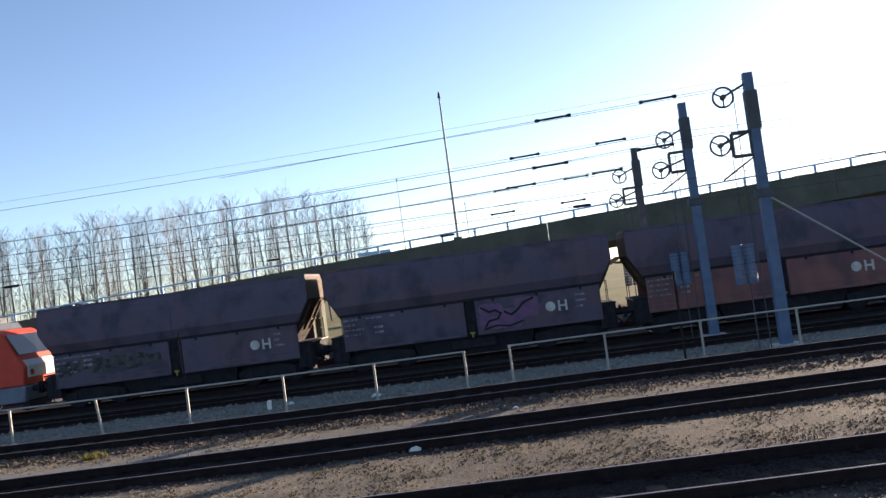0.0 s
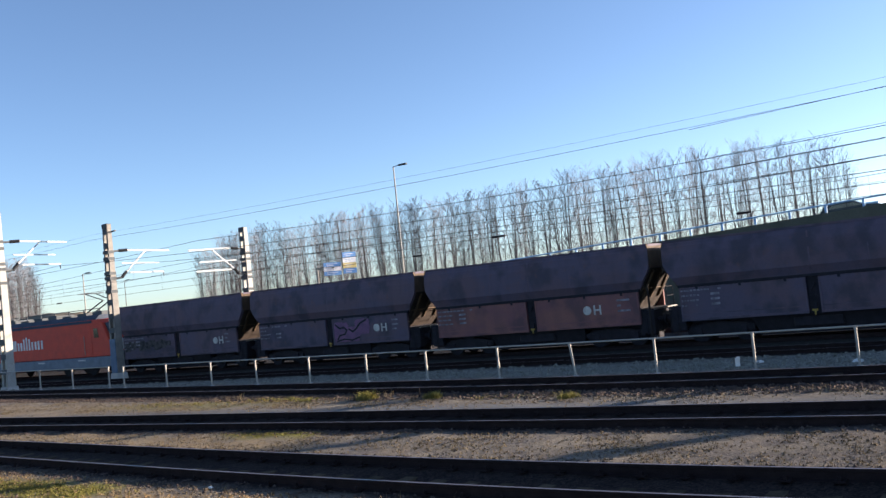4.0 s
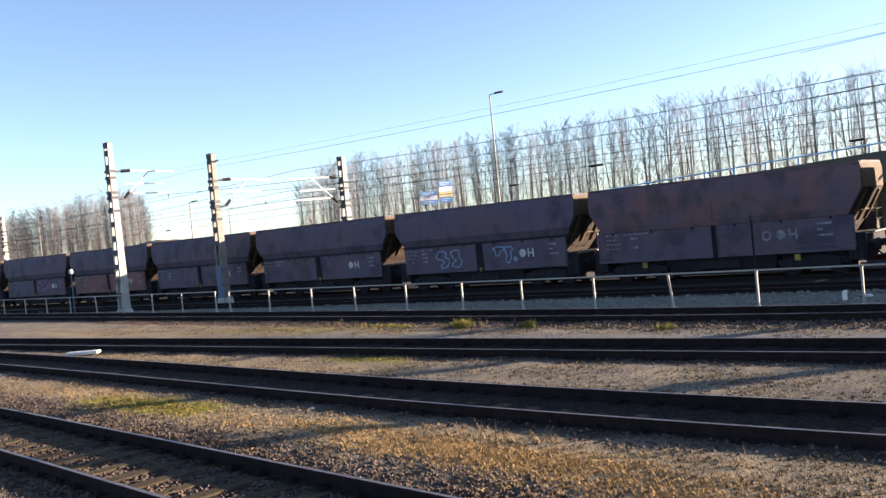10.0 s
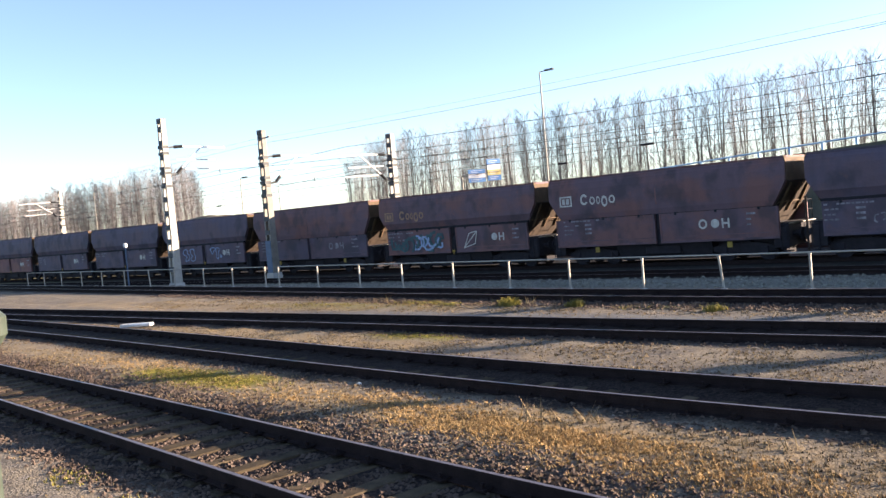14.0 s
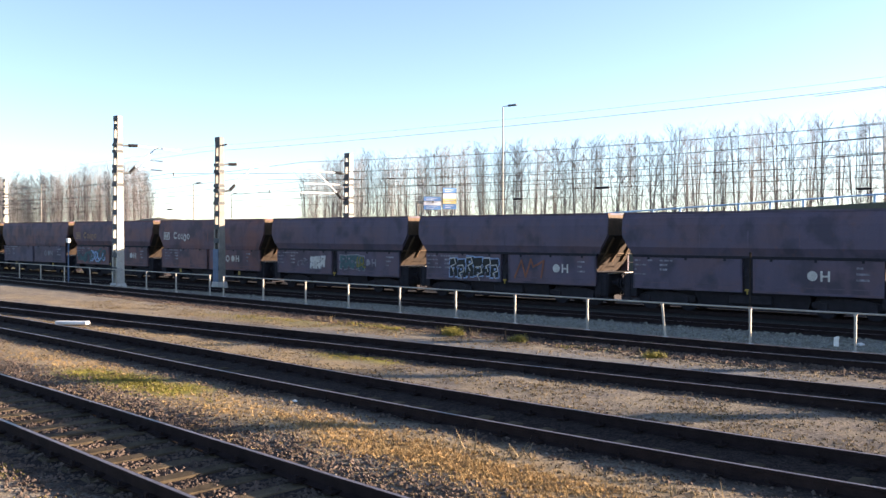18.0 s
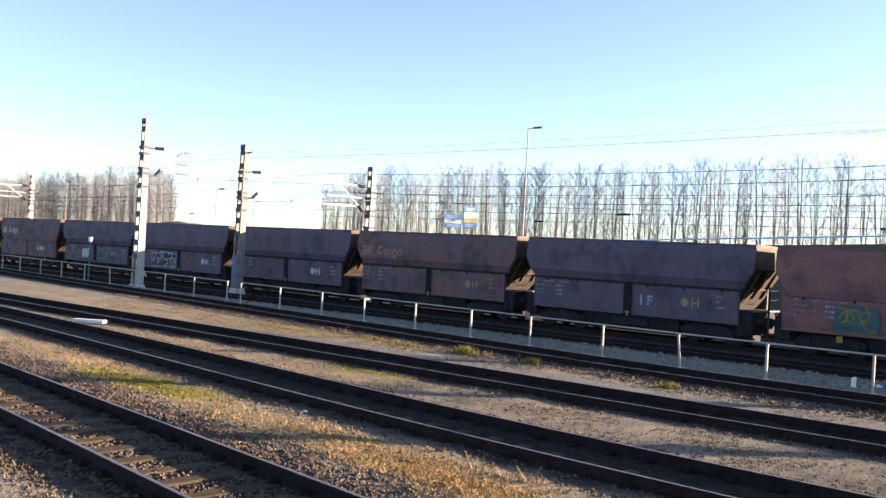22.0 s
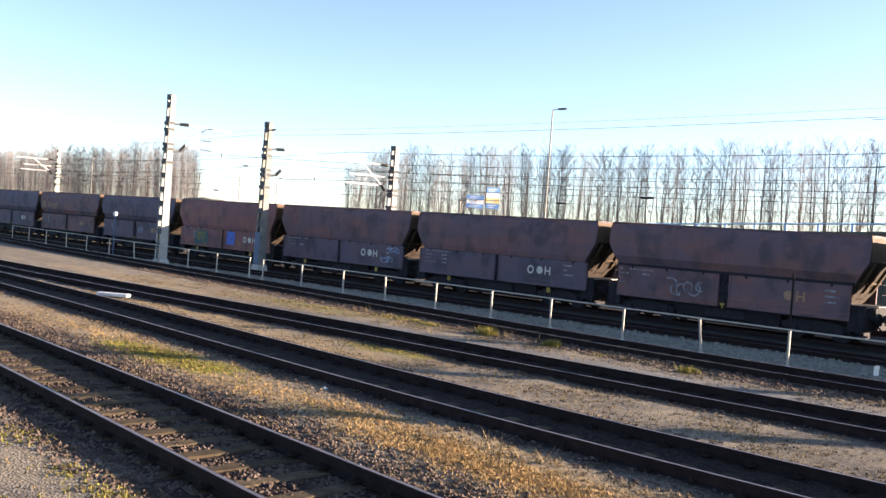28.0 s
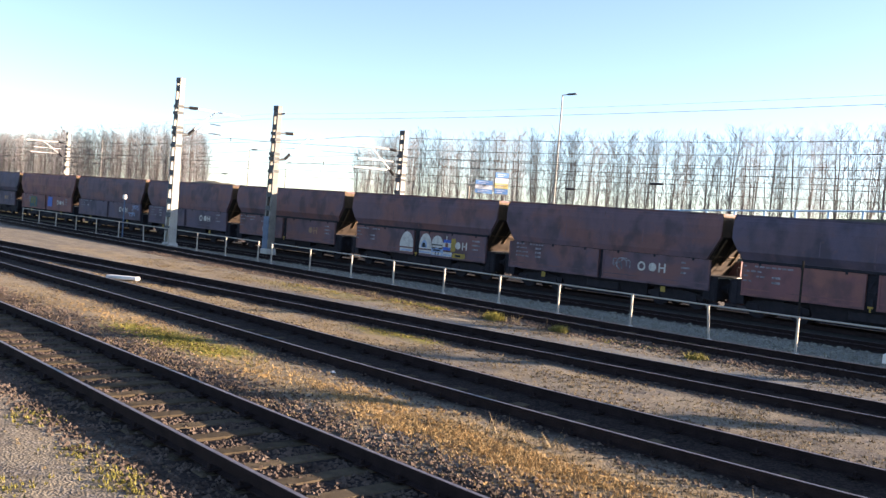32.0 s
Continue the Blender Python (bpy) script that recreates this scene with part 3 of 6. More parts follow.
def tuft_shape(s, verts, faces):
    x, y, z, h = s
    for _ in range(6):
        k = len(verts)
        a, lean, w = random.uniform(0, 6.28), random.uniform(0.1, 0.9) * h, 0.006 + 0.02 * h
        px, py = x + random.uniform(-0.5, 0.5) * h, y + random.uniform(-0.5, 0.5) * h
        hh = h * random.uniform(0.5, 1.1)
        verts += [(px - w * math.sin(a), py + w * math.cos(a), z), (px + w * math.sin(a), py - w * math.cos(a), z), (px + lean * math.cos(a), py + lean * math.sin(a), z + hh)]
        faces.append((k, k + 1, k + 2))


random.seed(11)
spots = []
for line, x0, x1, n, lo, hi, r in ((TRACK_1, -28, 6, 50000, 0.0, 2.2, 0.028), (TRACK_2, -30, 4, 5000, 0.85, 1.5, 0.026), (TRACK_3, -30, 6, 3500, 0.85, 1.4, 0.028), (TRACK_4, -40, 9, 7000, -2.1, -0.8, 0.04), (TRACK_4, -40, 9, 2500, 0.85, 1.5, 0.034)):
    for _ in range(n):
        x = random.uniform(x0, x1)
        d = random.uniform(lo, hi) if lo < 0 else random.choice((-1, 1)) * random.uniform(lo, hi)
        if abs(abs(d) - 0.752) < 0.09 or (line is TRACK_1 and abs(d) < 1.2 and (x - 0.0) % 0.62 < 0.27 and random.random() < 0.8):
            continue
        y = line(x) + d
        if line is TRACK_1 and abs(d) > 1.45 and random.random() < (abs(d) - 1.45) * (1.3 if d > 0 else 2.2):
            continue
        spots.append((x, y, ground_z(x, y) + random.uniform(-0.008, 0.012), r * random.uniform(0.6, 1.6)))
scatter("ballast_stones", "loose brown ballast stones beside the rails", "stone", spots, stone_shape)
spots = []
for _ in range(13000):
    x, y = random.uniform(-60, 9), random.uniform(23.2, 31.2)
    if FENCE(x) + 0.5 < y < MAIN_1(x) - 1.0:
        spots.append((x, y, ground_z(x, y) + 0.012, 0.06 * random.uniform(0.6, 1.6)))
scatter("shoulder_stones", "grey ballast stones between fence and main line", "shoulder", spots[:9500], stone_shape)
spots, weeds, dark, gold = [], [], [], []
for _ in range(110000):
    x, y = -36 + 46 * random.random() ** 0.85, random.uniform(6.7, 19.6)
    t = (TRACK_1(x), TRACK_2(x), TRACK_3(x), TRACK_4(x))
    if min(abs(y - c) for c in t) < 1.2 or (0.7 < y - t[2] < 2.3 and random.random() < 0.85):
        continue
    w = max(patch(x, y, -7.2, 8.4, 4.2, 1.0), 0.75 * patch(x, y, -3, 8.2, 3, 1.1), 0.42) if y < t[1] else 0.38
    if noise.noise((x * 0.8, y * 0.8, 3)) + w < random.uniform(0.0, 0.8):
        continue
    (spots if random.random() < 0.68 else dark).append((x, y, ground_z(x, y) - 0.004, random.uniform(0.014, 0.05)))
scatter("dry_grass", "short dry straw-coloured grass between the tracks", "straw", spots, tuft_shape)
scatter("dead_grass", "short dark dead grass between the tracks", "dark_straw", dark, tuft_shape)
for cx, cy, rx, ry, n in ((-7.75, 8.22, 0.45, 0.2, 650), (-6.5, 8.2, 0.5, 0.2, 650), (-8.6, 7.95, 0.6, 0.22, 450), (-5.7, 8.35, 0.6, 0.2, 450), (-7.1, 8.05, 0.8, 0.25, 500), (-9.6, 8.8, 0.8, 0.25, 200), (-12.5, 8.2, 1.2, 0.3, 260), (-4.2, 8.0, 0.9, 0.25, 260), (-19, 8.9, 2.5, 0.35, 350), (-20.5, 18.7, 1.6, 0.2, 160), (-8.6, 8.35, 1.3, 0.3, 700), (-6.6, 7.9, 1.3, 0.32, 800), (-5.0, 7.6, 1.1, 0.32, 600), (-3.6, 7.5, 0.9, 0.3, 420), (-10.6, 8.6, 1.2, 0.25, 300)):
    for _ in range(n):
        x, y = random.gauss(cx, rx * 0.7), random.gauss(cy, ry * 0.9)
        gold.append((x, y, ground_z(x, y) - 0.004, random.uniform(0.018, 0.055)))
scatter("golden_grass", "tufts of golden dead grass beside the siding", "gold", gold, tuft_shape)
for cx, cy, rx, ry, n, h in ((-15.6, 8.6, 2.2, 0.5, 900, 0.04), (-15.1, 13.8, 1.2, 0.3, 250, 0.035), (-16.7, 18.8, 0.24, 0.2, 110, 0.24), (-14.4, 18.8, 0.2, 0.2, 80, 0.2), (-10.3, 18.5, 0.18, 0.2, 60, 0.17), (-12.6, 18.6, 0.5, 0.2, 30, 0.06), (-18.9, 18.7, 0.6, 0.2, 60, 0.1), (-24, 18.3, 4, 0.5, 160, 0.06), (-20.5, 18.9, 1.5, 0.3, 70, 0.1), (-8.05, 3.95, 0.6, 0.3, 110, 0.05), (-10.8, 4.15, 0.6, 0.3, 70, 0.045), (-9.2, 4.05, 0.5, 0.25, 50, 0.04), (-8.4, 3.05, 0.5, 0.3, 40, 0.045)):
    for _ in range(n):
        x, y = random.gauss(cx, rx * 0.5), random.gauss(cy, ry * 0.5)
        weeds.append((x, y, ground_z(x, y), h * random.uniform(0.5, 1.2)))
scatter("green_weeds", "yellow-green moss and weeds in the gravel", "green_weed", weeds, tuft_shape)
spots = []
for cx, cy in ((-21.0, 18.9), (-16.2, 18.8), (-22.4, 18.9), (-7.25, 8.85), (-4.35, 8.75)):
    for _ in range(3):
        x, y = random.gauss(cx, 0.25), random.gauss(cy, 0.12)
        spots.append((x, y, ground_z(x, y), random.uniform(0.15, 0.3)))
scatter("dead_stalks", "tall dead brown weed stalks beside the rails", "straw", spots, tuft_shape)


spots, bits = [], []
for _ in range(15000):
    x = -30 + 34 * random.random() ** 0.8
    y = random.uniform(2.2, 19.5)
    t = (TRACK_1(x), TRACK_2(x), TRACK_3(x), TRACK_4(x))
    if min(abs(y - c) for c in t) < 1.15 or noise.noise((x * 0.5, y * 0.7, 31)) < -0.05 + random.uniform(-0.3, 0.3):
        continue
    (spots if random.random() < 0.6 else bits).append((x, y, ground_z(x, y) + 0.004, random.uniform(0.008, 0.022) + 0.0007 * y))
scatter("pebbles", "pale grey pebbles strewn over the yard", "pebble", spots, stone_shape)
scatter("straw_bits", "bits of dry straw lying on the gravel", "straw", [(x, y, z, r * 1.6) for x, y, z, r in bits], tuft_shape)


# ---- the low fence ----
def fence(xs, label, leaning=()):
    """Posts at xs with a handrail over them; leaning: posts pushed out of plumb, and how far their tops went."""
    f = thing("fence", label, "fence", "fence lengths")
    top, foot = 0.78, -0.45
    tip = {x: x + dict(leaning).get(x, 0.0) for x in xs}
    for x in xs:
        y = FENCE(x)
        bm = bmesh.new()
        rows = [[bm.verts.new((c + u * 0.027, y + v * 0.025, z)) for u, v in ((-1, -1), (1, -1), (1, 1), (-1, 1))] for c, z in ((x, foot), (x, -0.14), (tip[x], top - 0.015))]
        for a, b in zip(rows, rows[1:]):
            for k in range(4):
                bm.faces.new((a[k], a[(k + 1) % 4], b[(k + 1) % 4], b[k]))
        bm.faces.new(rows[-1])
        post = part("post", bm, "galv", f)
        part("footing", box(x - 0.075, y - 0.065, foot, x + 0.075, y + 0.065, -0.13, None, 0.012), "light_concrete", post, "pale concrete footing")
        part("rail_clamp", box(tip[x] - 0.035, y - 0.034, top - 0.05, tip[x] + 0.035, y + 0.034, top + 0.018), "galv", post)
    for a, b in zip(xs, xs[1:]):
        part("handrail", rod((tip[a] - 0.03, FENCE(a), top), (tip[b] + 0.03, FENCE(b), top), 0.024, None, 8), "galv", f)
    return f


fence([-69.6, -66.0, -62.55, -58.8, -55.35, -51.85, -48.3, -45.15, -41.8, -38.8, -35.72], "low galvanised steel handrail fence past the tall mast", ((-48.3, -0.12),))
fence([-34.55, -31.42, -28.44, -25.72, -22.85, -20.07, -17.47, -14.71, -12.15, -9.75, -7.2, -4.84, -2.53], "low galvanised steel handrail fence with one leaning post", ((-12.15, -0.1), (-25.72, -0.03)))
fence([-1.37, 1.04, 3.45, 5.85, 8.25, 10.6, 13.0, 15.4], "low galvanised handrail fence beyond a narrow gap")


# ---- overhead line masts ----
def arm_set(parent, x, y, z, side, reach):
    """Hinged cantilever with registration arms, reaching along y by side."""
    yl = y + side * reach
    part("bracket", rod((x, y - side * 0.2, z), (x, y + side * 0.45, z + 0.05), 0.06), "mast_dark", parent)
    part("insulator", rod((x, y + side * 0.45, z + 0.05), (x, y + side * 1.0, z + 0.08), 0.10, None, 8), "insulator", parent)
    part("top_tube", rod((x, y + side * 0.95, z + 0.08), (x, yl + side * 1.0, z - 0.02), 0.052), "white_board", parent, "white top tube")
    part("bracket", rod((x, y - side * 0.2, z - 1.7), (x, y + side * 0.5, z - 1.6), 0.07), "mast_dark", parent)
    part("insulator", rod((x, y + side * 0.5, z - 1.6), (x, y + side * 0.85, z - 1.25), 0.10, None, 8), "insulator", parent)
    part("stay_tube", rod((x, y + side * 0.8, z - 1.3), (x, y + side * reach * 0.75, z), 0.042), "white_board", parent, "white slanting tube")
    part("steady_arm", rod((x, y + side * 0.6, z - 0.72), (x, yl + side * 0.2, z - 0.78), 0.036), "white_board", parent, "white steady arm")
    part("steady_arm", rod((x, y + side * 1.1, z - 1.32), (x, yl + side * 0.5, z - 1.36), 0.045), "white_board", parent, "white steady arm")
    part("drop_bracket", rod((x, yl + side * 0.45, z - 1.3), (x, yl + side * 0.5, z - 1.65), 0.03), "mast_dark", parent)


def lattice_mast(x, y, top, label, lower_blue=False, base=-0.75, paint="mast"):
    """Two tapering channels joined by batten plates, on a concrete foot."""
    t = thing("overhead_line_mast", label, "mast", "overhead line masts", at=(x, y, 0))
    wx = lambda z: 0.29 - 0.07 * (z - base) / (top - base)      # half width along the line
    wy = lambda z: 0.25 - 0.11 * (z - base) / (top - base)      # half depth
    for s in (-1, 1):
        bm = bmesh.new()
        rows = []
        for z in (base, top):
            rows.append([bm.verts.new((s * wx(z) + u * 0.035, v * wy(z), z)) for u, v in ((-1, -1), (1, -1), (1, 1), (-1, 1))])
        for k in range(4):
            bm.faces.new((rows[0][k], rows[0][(k + 1) % 4], rows[1][(k + 1) % 4], rows[1][k]))
        bm.faces.new(rows[0][::-1])
        bm.faces.new(rows[1])
        for v in (-1, 1):
            q = [bm.verts.new((s * (wx(z) - d), v * wy(z), z)) for z, d in ((base, 0), (base, 0.13), (top, 0.11), (top, 0))]
            bm.faces.new(q)
        bmesh.ops.recalc_face_normals(bm, faces=bm.faces[:])
        part("channel", bm, paint, t, "pale steel channel" if paint == "mast" else "darker grey steel channel")
    z = base + 1.15
    while z < top - 0.3:
        for v in (-1, 1):
            w, d = wx(z) - 0.01, v * wy(z)
            # Battens in dark steel, channels pale: their unlit faces' shade is in the colour.
            part("batten_plate", box(-w, d - 0.015, z, w, d + 0.015, z + 0.30), "mast_dark", t)
        z += 0.86
    part("foot", prism([(-0.38, base - 0.1), (0.42, base - 0.1), (0.42, base + 0.15), (0.33, base + 0.45), (-0.32, base + 0.45), (-0.38, base + 0.15)], "y", -0.34, 0.34), "light_concrete", t, "pale concrete foot")
    if lower_blue:
        part("guard_plate", box(-0.315, -0.265, base + 0.3, 0.24, 0.2, base + 2.5), "mast_blue", t, "blue-grey lower guard plate")
    part("cap", box(-0.25, -0.17, top - 0.25, 0.225, 0.17, top + 0.04), "mast_dark", t)
    for zz in (top - 1.7, top - 2.1, top - 3.0, top - 3.3, top - 4.1):
        part("clamp", box(-wx(zz) - 0.04, -wy(zz) - 0.07, zz - 0.09, wx(zz) + 0.05, wy(zz) + 0.02, zz + 0.09), "mast_dark", t)
    return t


m1 = lattice_mast(-51.2, 27.2, 9.74, "tall pale steel overhead line mast by the fence")
m2 = lattice_mast(-48.6, 32.6, 8.72, "darker grey overhead line mast with blue-grey foot", lower_blue=True, paint="mast_darker")
m3 = lattice_mast(-45.9, 41.0, 8.15, "pale steel overhead line mast behind the train")
m4 = lattice_mast(-110.0, 44.3, 9.1, "pale steel overhead line mast far along the line")
m5 = lattice_mast(-113.0, 32.6, 8.7, "pale steel overhead line mast far along the line")
arm_set(m1, 0.1, 0.2, 7.99, 1, 3.0)
arm_set(m2, 0.1, 0.2, 7.05, 1, 3.1)
arm_set(m3, 0.0, -0.2, 6.75, -1, 3.4)
arm_set(m4, 0.0, -0.2, 7.8, -1, 3.6)
part("feeder_bracket", rod((0, 0.2, 8.25), (0.55, 0.2, 8.3), 0.05), "insulator", m2)


def tension_mast(x, y, top, label, base=-0.75, behind=False, drop=(0.0, 0.0)):
    """Mast with two wheel tensioners, their wires and hanging weights; drop: how much lower its wheels hang."""
    t = thing("tensioning_mast", label, "mast", "tensioning masts", at=(x, y, 0))
    part("pole", prism([(-0.17, base), (0.17, base), (0.13, top), (-0.13, top)], "y", -0.15, 0.15), "mast_blue" if not behind else "mast_dark", t, "blue-grey steel pole")
    part("plate", box(-0.17, -0.17, top - 1.7, 0.19, 0.17, top - 0.55), "mast_dark", t)
    part("collar", box(-0.26, -0.24, top - 3.75, 0.26, 0.24, top - 3.5), "mast_dark", t)
    for dx, dz, r in ((-0.78, -0.62 - drop[0], 0.30), (-1.05, -2.05 - drop[1], 0.30)):
        bm = ring((dx, 0, top + dz), r, 0.028, "y")
        for k in range(3):
            a = k * math.tau / 3 + 0.5
            rod((dx, 0, top + dz), (dx + r * math.cos(a), 0, top + dz + r * math.sin(a)), 0.025, bm)
        rod((dx, -0.1, top + dz), (dx, 0.1, top + dz), 0.08, bm, 10)
        w = part("tension_wheel", bm, "mast_dark", t, "spoked tensioning wheel")
        part("wheel_bracket", rod((dx, 0, top + dz), (-0.1, 0, top + dz + 0.32), 0.035), "mast_dark", t)
        z1 = top + dz + r
        part("tension_wire", rod((dx, 0, z1), (dx - 16.0, 0.4, z1 - 0.35), 0.009, None, 4), "wire", t)
        for d in (1.4, 4.6):
            bm = rod((dx - d, 0.025 * d, z1 - 0.022 * d), (dx - d - 1.0, 0.025 * (d + 1.0), z1 - 0.022 * (d + 1.0)), 0.035, None, 8)
            for e in (0.0, 1.0):
                rod((dx - d - e - 0.06, 0.025 * (d + e), z1 - 0.022 * (d + e)), (dx - d - e + 0.06, 0.025 * (d + e), z1 - 0.022 * (d + e)), 0.055, bm, 8)
            part("rod_insulator", bm, "insulator", t, "dark rod insulator")
        part("weight_cable", rod((dx + r, 0, top + dz), (dx + r, 0, base + 2.4), 0.012), "wire", t)
    bm = bmesh.new()
    for a, b in (((-0.7, top - 2.45), (-0.15, top - 2.45)), ((-0.7, top - 1.75), (-0.15, top - 1.75)), ((-0.7, top - 2.45), (-0.7, top - 1.75)), ((-0.15, top - 2.45), (-0.15, top - 1.75))):
        rod((a[0], 0, a[1]), (b[0], 0, b[1]), 0.055, bm)
    part("pulley_frame", bm, "mast_dark", t)
    part("strut", rod((-0.1, 0, top - 2.5), (-1.1, 0, top - 3.1), 0.03), "mast_dark", t)
    for dx in (-0.68, -1.02):
        bm = bmesh.new()
        for k in range(10):
            rod((dx, 0, base + 2.1 + k * 0.12), (dx, 0, base + 2.2 + k * 0.12), 0.16, bm, 12)
        part("weight_stack", bm, "mast_blue", t, "stack of blue-grey weights")
        part("guide_rod", rod((dx + 0.25, 0, base + 0.1), (dx + 0.25, 0, top - 3.6), 0.018), "mast_dark", t)
    part("foot", box(-0.4, -0.4, base - 0.2, 0.4, 0.4, base + 0.2), "light_concrete", t)
    return t


tension_mast(6.5, 27.9, 7.6, "dark blue-grey tensioning mast with spoked wheels")
tension_mast(5.4, 33.6, 7.9, "dark blue-grey tensioning mast with spoked wheels", drop=(0.62, 0.27))
tension_mast(4.25, 41.0, 7.4, "dark tensioning mast with spoked wheels behind the train", behind=True, drop=(0.55, 0.17))
guy = thing("guy_wire", "slanting steel guy rod of a tensioning mast", "guy wire")
part("rod", rod((6.6, 28.0, 3.9), (12.5, 28.0, -0.7), 0.03), "galv", guy)


# ---- wires ----
def wire(line, pairs, r, label, sag=0.0):
    """A long wire over a line y(x) through (x, z) supports, sagging between them."""
    t = thing("overhead_wire", label, "wire", "overhead wires")
    for (xa, za), (xb, zb) in zip(pairs, pairs[1:]):
        bm = bmesh.new()
        n = 10
        pts = [(xa + (xb - xa) * k / n, line(xa + (xb - xa) * k / n), za + (zb - za) * k / n - sag * 4 * (k / n) * (1 - k / n)) for k in range(n + 1)]
        rows = [[bm.verts.new((px, py + dy * r, pz + dz * r)) for dy, dz in ((-1, 0), (0, -1), (1, 0), (0, 1))] for px, py, pz in pts]
        for a, b in zip(rows, rows[1:]):
            for k in range(4):
                bm.faces.new((a[k], a[(k + 1) % 4], b[(k + 1) % 4], b[k]))
        part("span", bm, "wire", t)
    return t


XS = [-228, -169, -110, -51, 6, 65, 124]
for line, up in ((MAIN_1, 0.1), (TRAIN, 0.0), (MAIN_3, 0.0)):
    wire(line, [(x, MAIN_Z + 5.5 + up) for x in XS], 0.011, "contact wire over the main line", 0.05)
    ms = wire(line, [(x, MAIN_Z + 6.95 + up) for x in XS], 0.011, "messenger wire over the main line", 0.75)
    for xa, xb in zip(XS[1:-1], XS[2:]):
        for k in range(1, 8):
            x = xa + (xb - xa) * k / 8
            part("dropper", rod((x, line(x), MAIN_Z + 5.48 + up), (x, line(x), MAIN_Z + 6.95 + up - 3.0 * (k / 8) * (1 - k / 8)), 0.006, None, 3), "wire", ms)
wire(lambda x: 33.1, [(x, 8.05) for x in XS], 0.008, "feeder wire on the mast tops", 0.35)
wire(lambda x: 33.4, [(x, 8.42) for x in XS], 0.0045, "thin second feeder wire on the masts", 0.35)
wire(lambda x: 41.4, [(x, 7.9) for x in XS], 0.014, "feeder wire behind the train", 0.5)
wire(lambda x: 41.25, [(x, 6.5) for x in XS], 0.012, "return wire behind the train", 0.3)
for x, y, z in [(x, y, MAIN_Z + 5.5 - 0.2 * ((x + 51) % 59 / 59) * (1 - (x + 51) % 59 / 59)) for x, y in ((-14, MAIN_3(-14)), (-23, TRAIN(-23)), (-34, MAIN_3(-34)), (-5, MAIN_3(-5)), (1.5, TRAIN(1.5)), (-72, MAIN_3(-72)), (-80, TRAIN(-80)))]:
    ins = thing("wire_insulator", "small dark insulator hung in an overhead wire", "insulator", "wire insulators", at=(x, y, z))
    bm = bmesh.new()
    for k in range(5):
        rod((-0.30 + k * 0.12, 0, 0), (-0.21 + k * 0.12, 0, 0), 0.06, bm, 8)
    rod((-0.36, 0, 0), (0.36, 0, 0), 0.055, bm)
    part("body", bm, "insulator", ins)


# ---- viaduct with its road ----
VY = 65.0
deck_z = lambda x: max(5.85 + 0.045 * x, 1.0)
via = thing("viaduct", "dark concrete road viaduct rising behind the railway", "viaduct", kind="structure")
XV = [-120 + 20 * k for k in range(13)]
for xa, xb in zip(XV, XV[1:]):
    za, zb = deck_z(xa), deck_z(xb)
    bm = bmesh.new()
    prof = [(VY, 0.0), (VY, -2.1), (VY + 1.2, -2.5), (VY + 11, -2.5), (VY + 12, -2.1), (VY + 12, 0.0), (VY + 11.7, 0.0), (VY + 11.7, -0.42), (VY + 0.3, -0.42), (VY + 0.3, 0.0)]
    # Spans up to x -20 closed to the ground: unseen wall added for shade.
    solid = xb <= -19
    ra = [bm.verts.new((xa + 0.01, y, -1.0 if solid and z < -2 else za + z)) for y, z in prof]
    rb = [bm.verts.new((xb - 0.01, y, -1.0 if solid and z < -2 else zb + z)) for y, z in prof]
    for k in range(len(prof)):
        bm.faces.new((ra[k], ra[(k + 1) % len(prof)], rb[(k + 1) % len(prof)], rb[k]))
    bm.faces.new(ra[::-1])
    bm.faces.new(rb)
    bmesh.ops.recalc_face_normals(bm, faces=bm.faces[:])
    part("deck_span", bm, "concrete", via)
    for yy in (VY + 3, VY + 9):
        if xa > -21:
            part("pier", rod((xa, yy, -0.9), (xa, yy, za - 2.45), 0.5, None, 12), "concrete", via)
for side_y in (VY + 0.15,):
    par = thing("parapet_railing", "light blue steel parapet railing on the viaduct", "railing", "parapet railings")
    x = -118.0
    while x < 118:
        z0, z1 = deck_z(x), deck_z(x + 2.4)
        part("post", box(x - 0.09, side_y - 0.05, z0 - 0.05, x + 0.07, side_y + 0.05, z0 + 0.52), "rail_blue", par)
        bm = rod((x, side_y, z0 + 0.55), (x + 2.4, side_y, z1 + 0.55), 0.06)
        part("top_rail", bm, "rail_blue", par)
        x += 2.4


def street_lamp(x, y, base, top, label, arm=0.9, dirn=1):
    t = thing("street_lamp", label, "street lamp", "street lamps", at=(x, y, 0))
    part("pole", rod((0, 0, base), (0, 0, top), 0.1, None, 10, 0.055), "galv", t)
    if arm:
        part("arm", rod((0, 0, top), (dirn * arm * 0.6, 0, top + 0.05), 0.04), "galv", t)
        part("lantern", box(dirn * arm * 0.45, -0.14, top - 0.03, dirn * arm * 1.15, 0.14, top + 0.13, None, 0.04), "mast_dark", t, "grey lantern head")
    else:
        part("finial", rod((0, 0, top), (0, 0, top + 0.45), 0.13, None, 8, 0.05), "mast_dark", t)
    part("base_plate", box(-0.3, -0.25, base - 0.05, 0.3, 0.25, base + 0.18), "mast_dark", t)
    return t


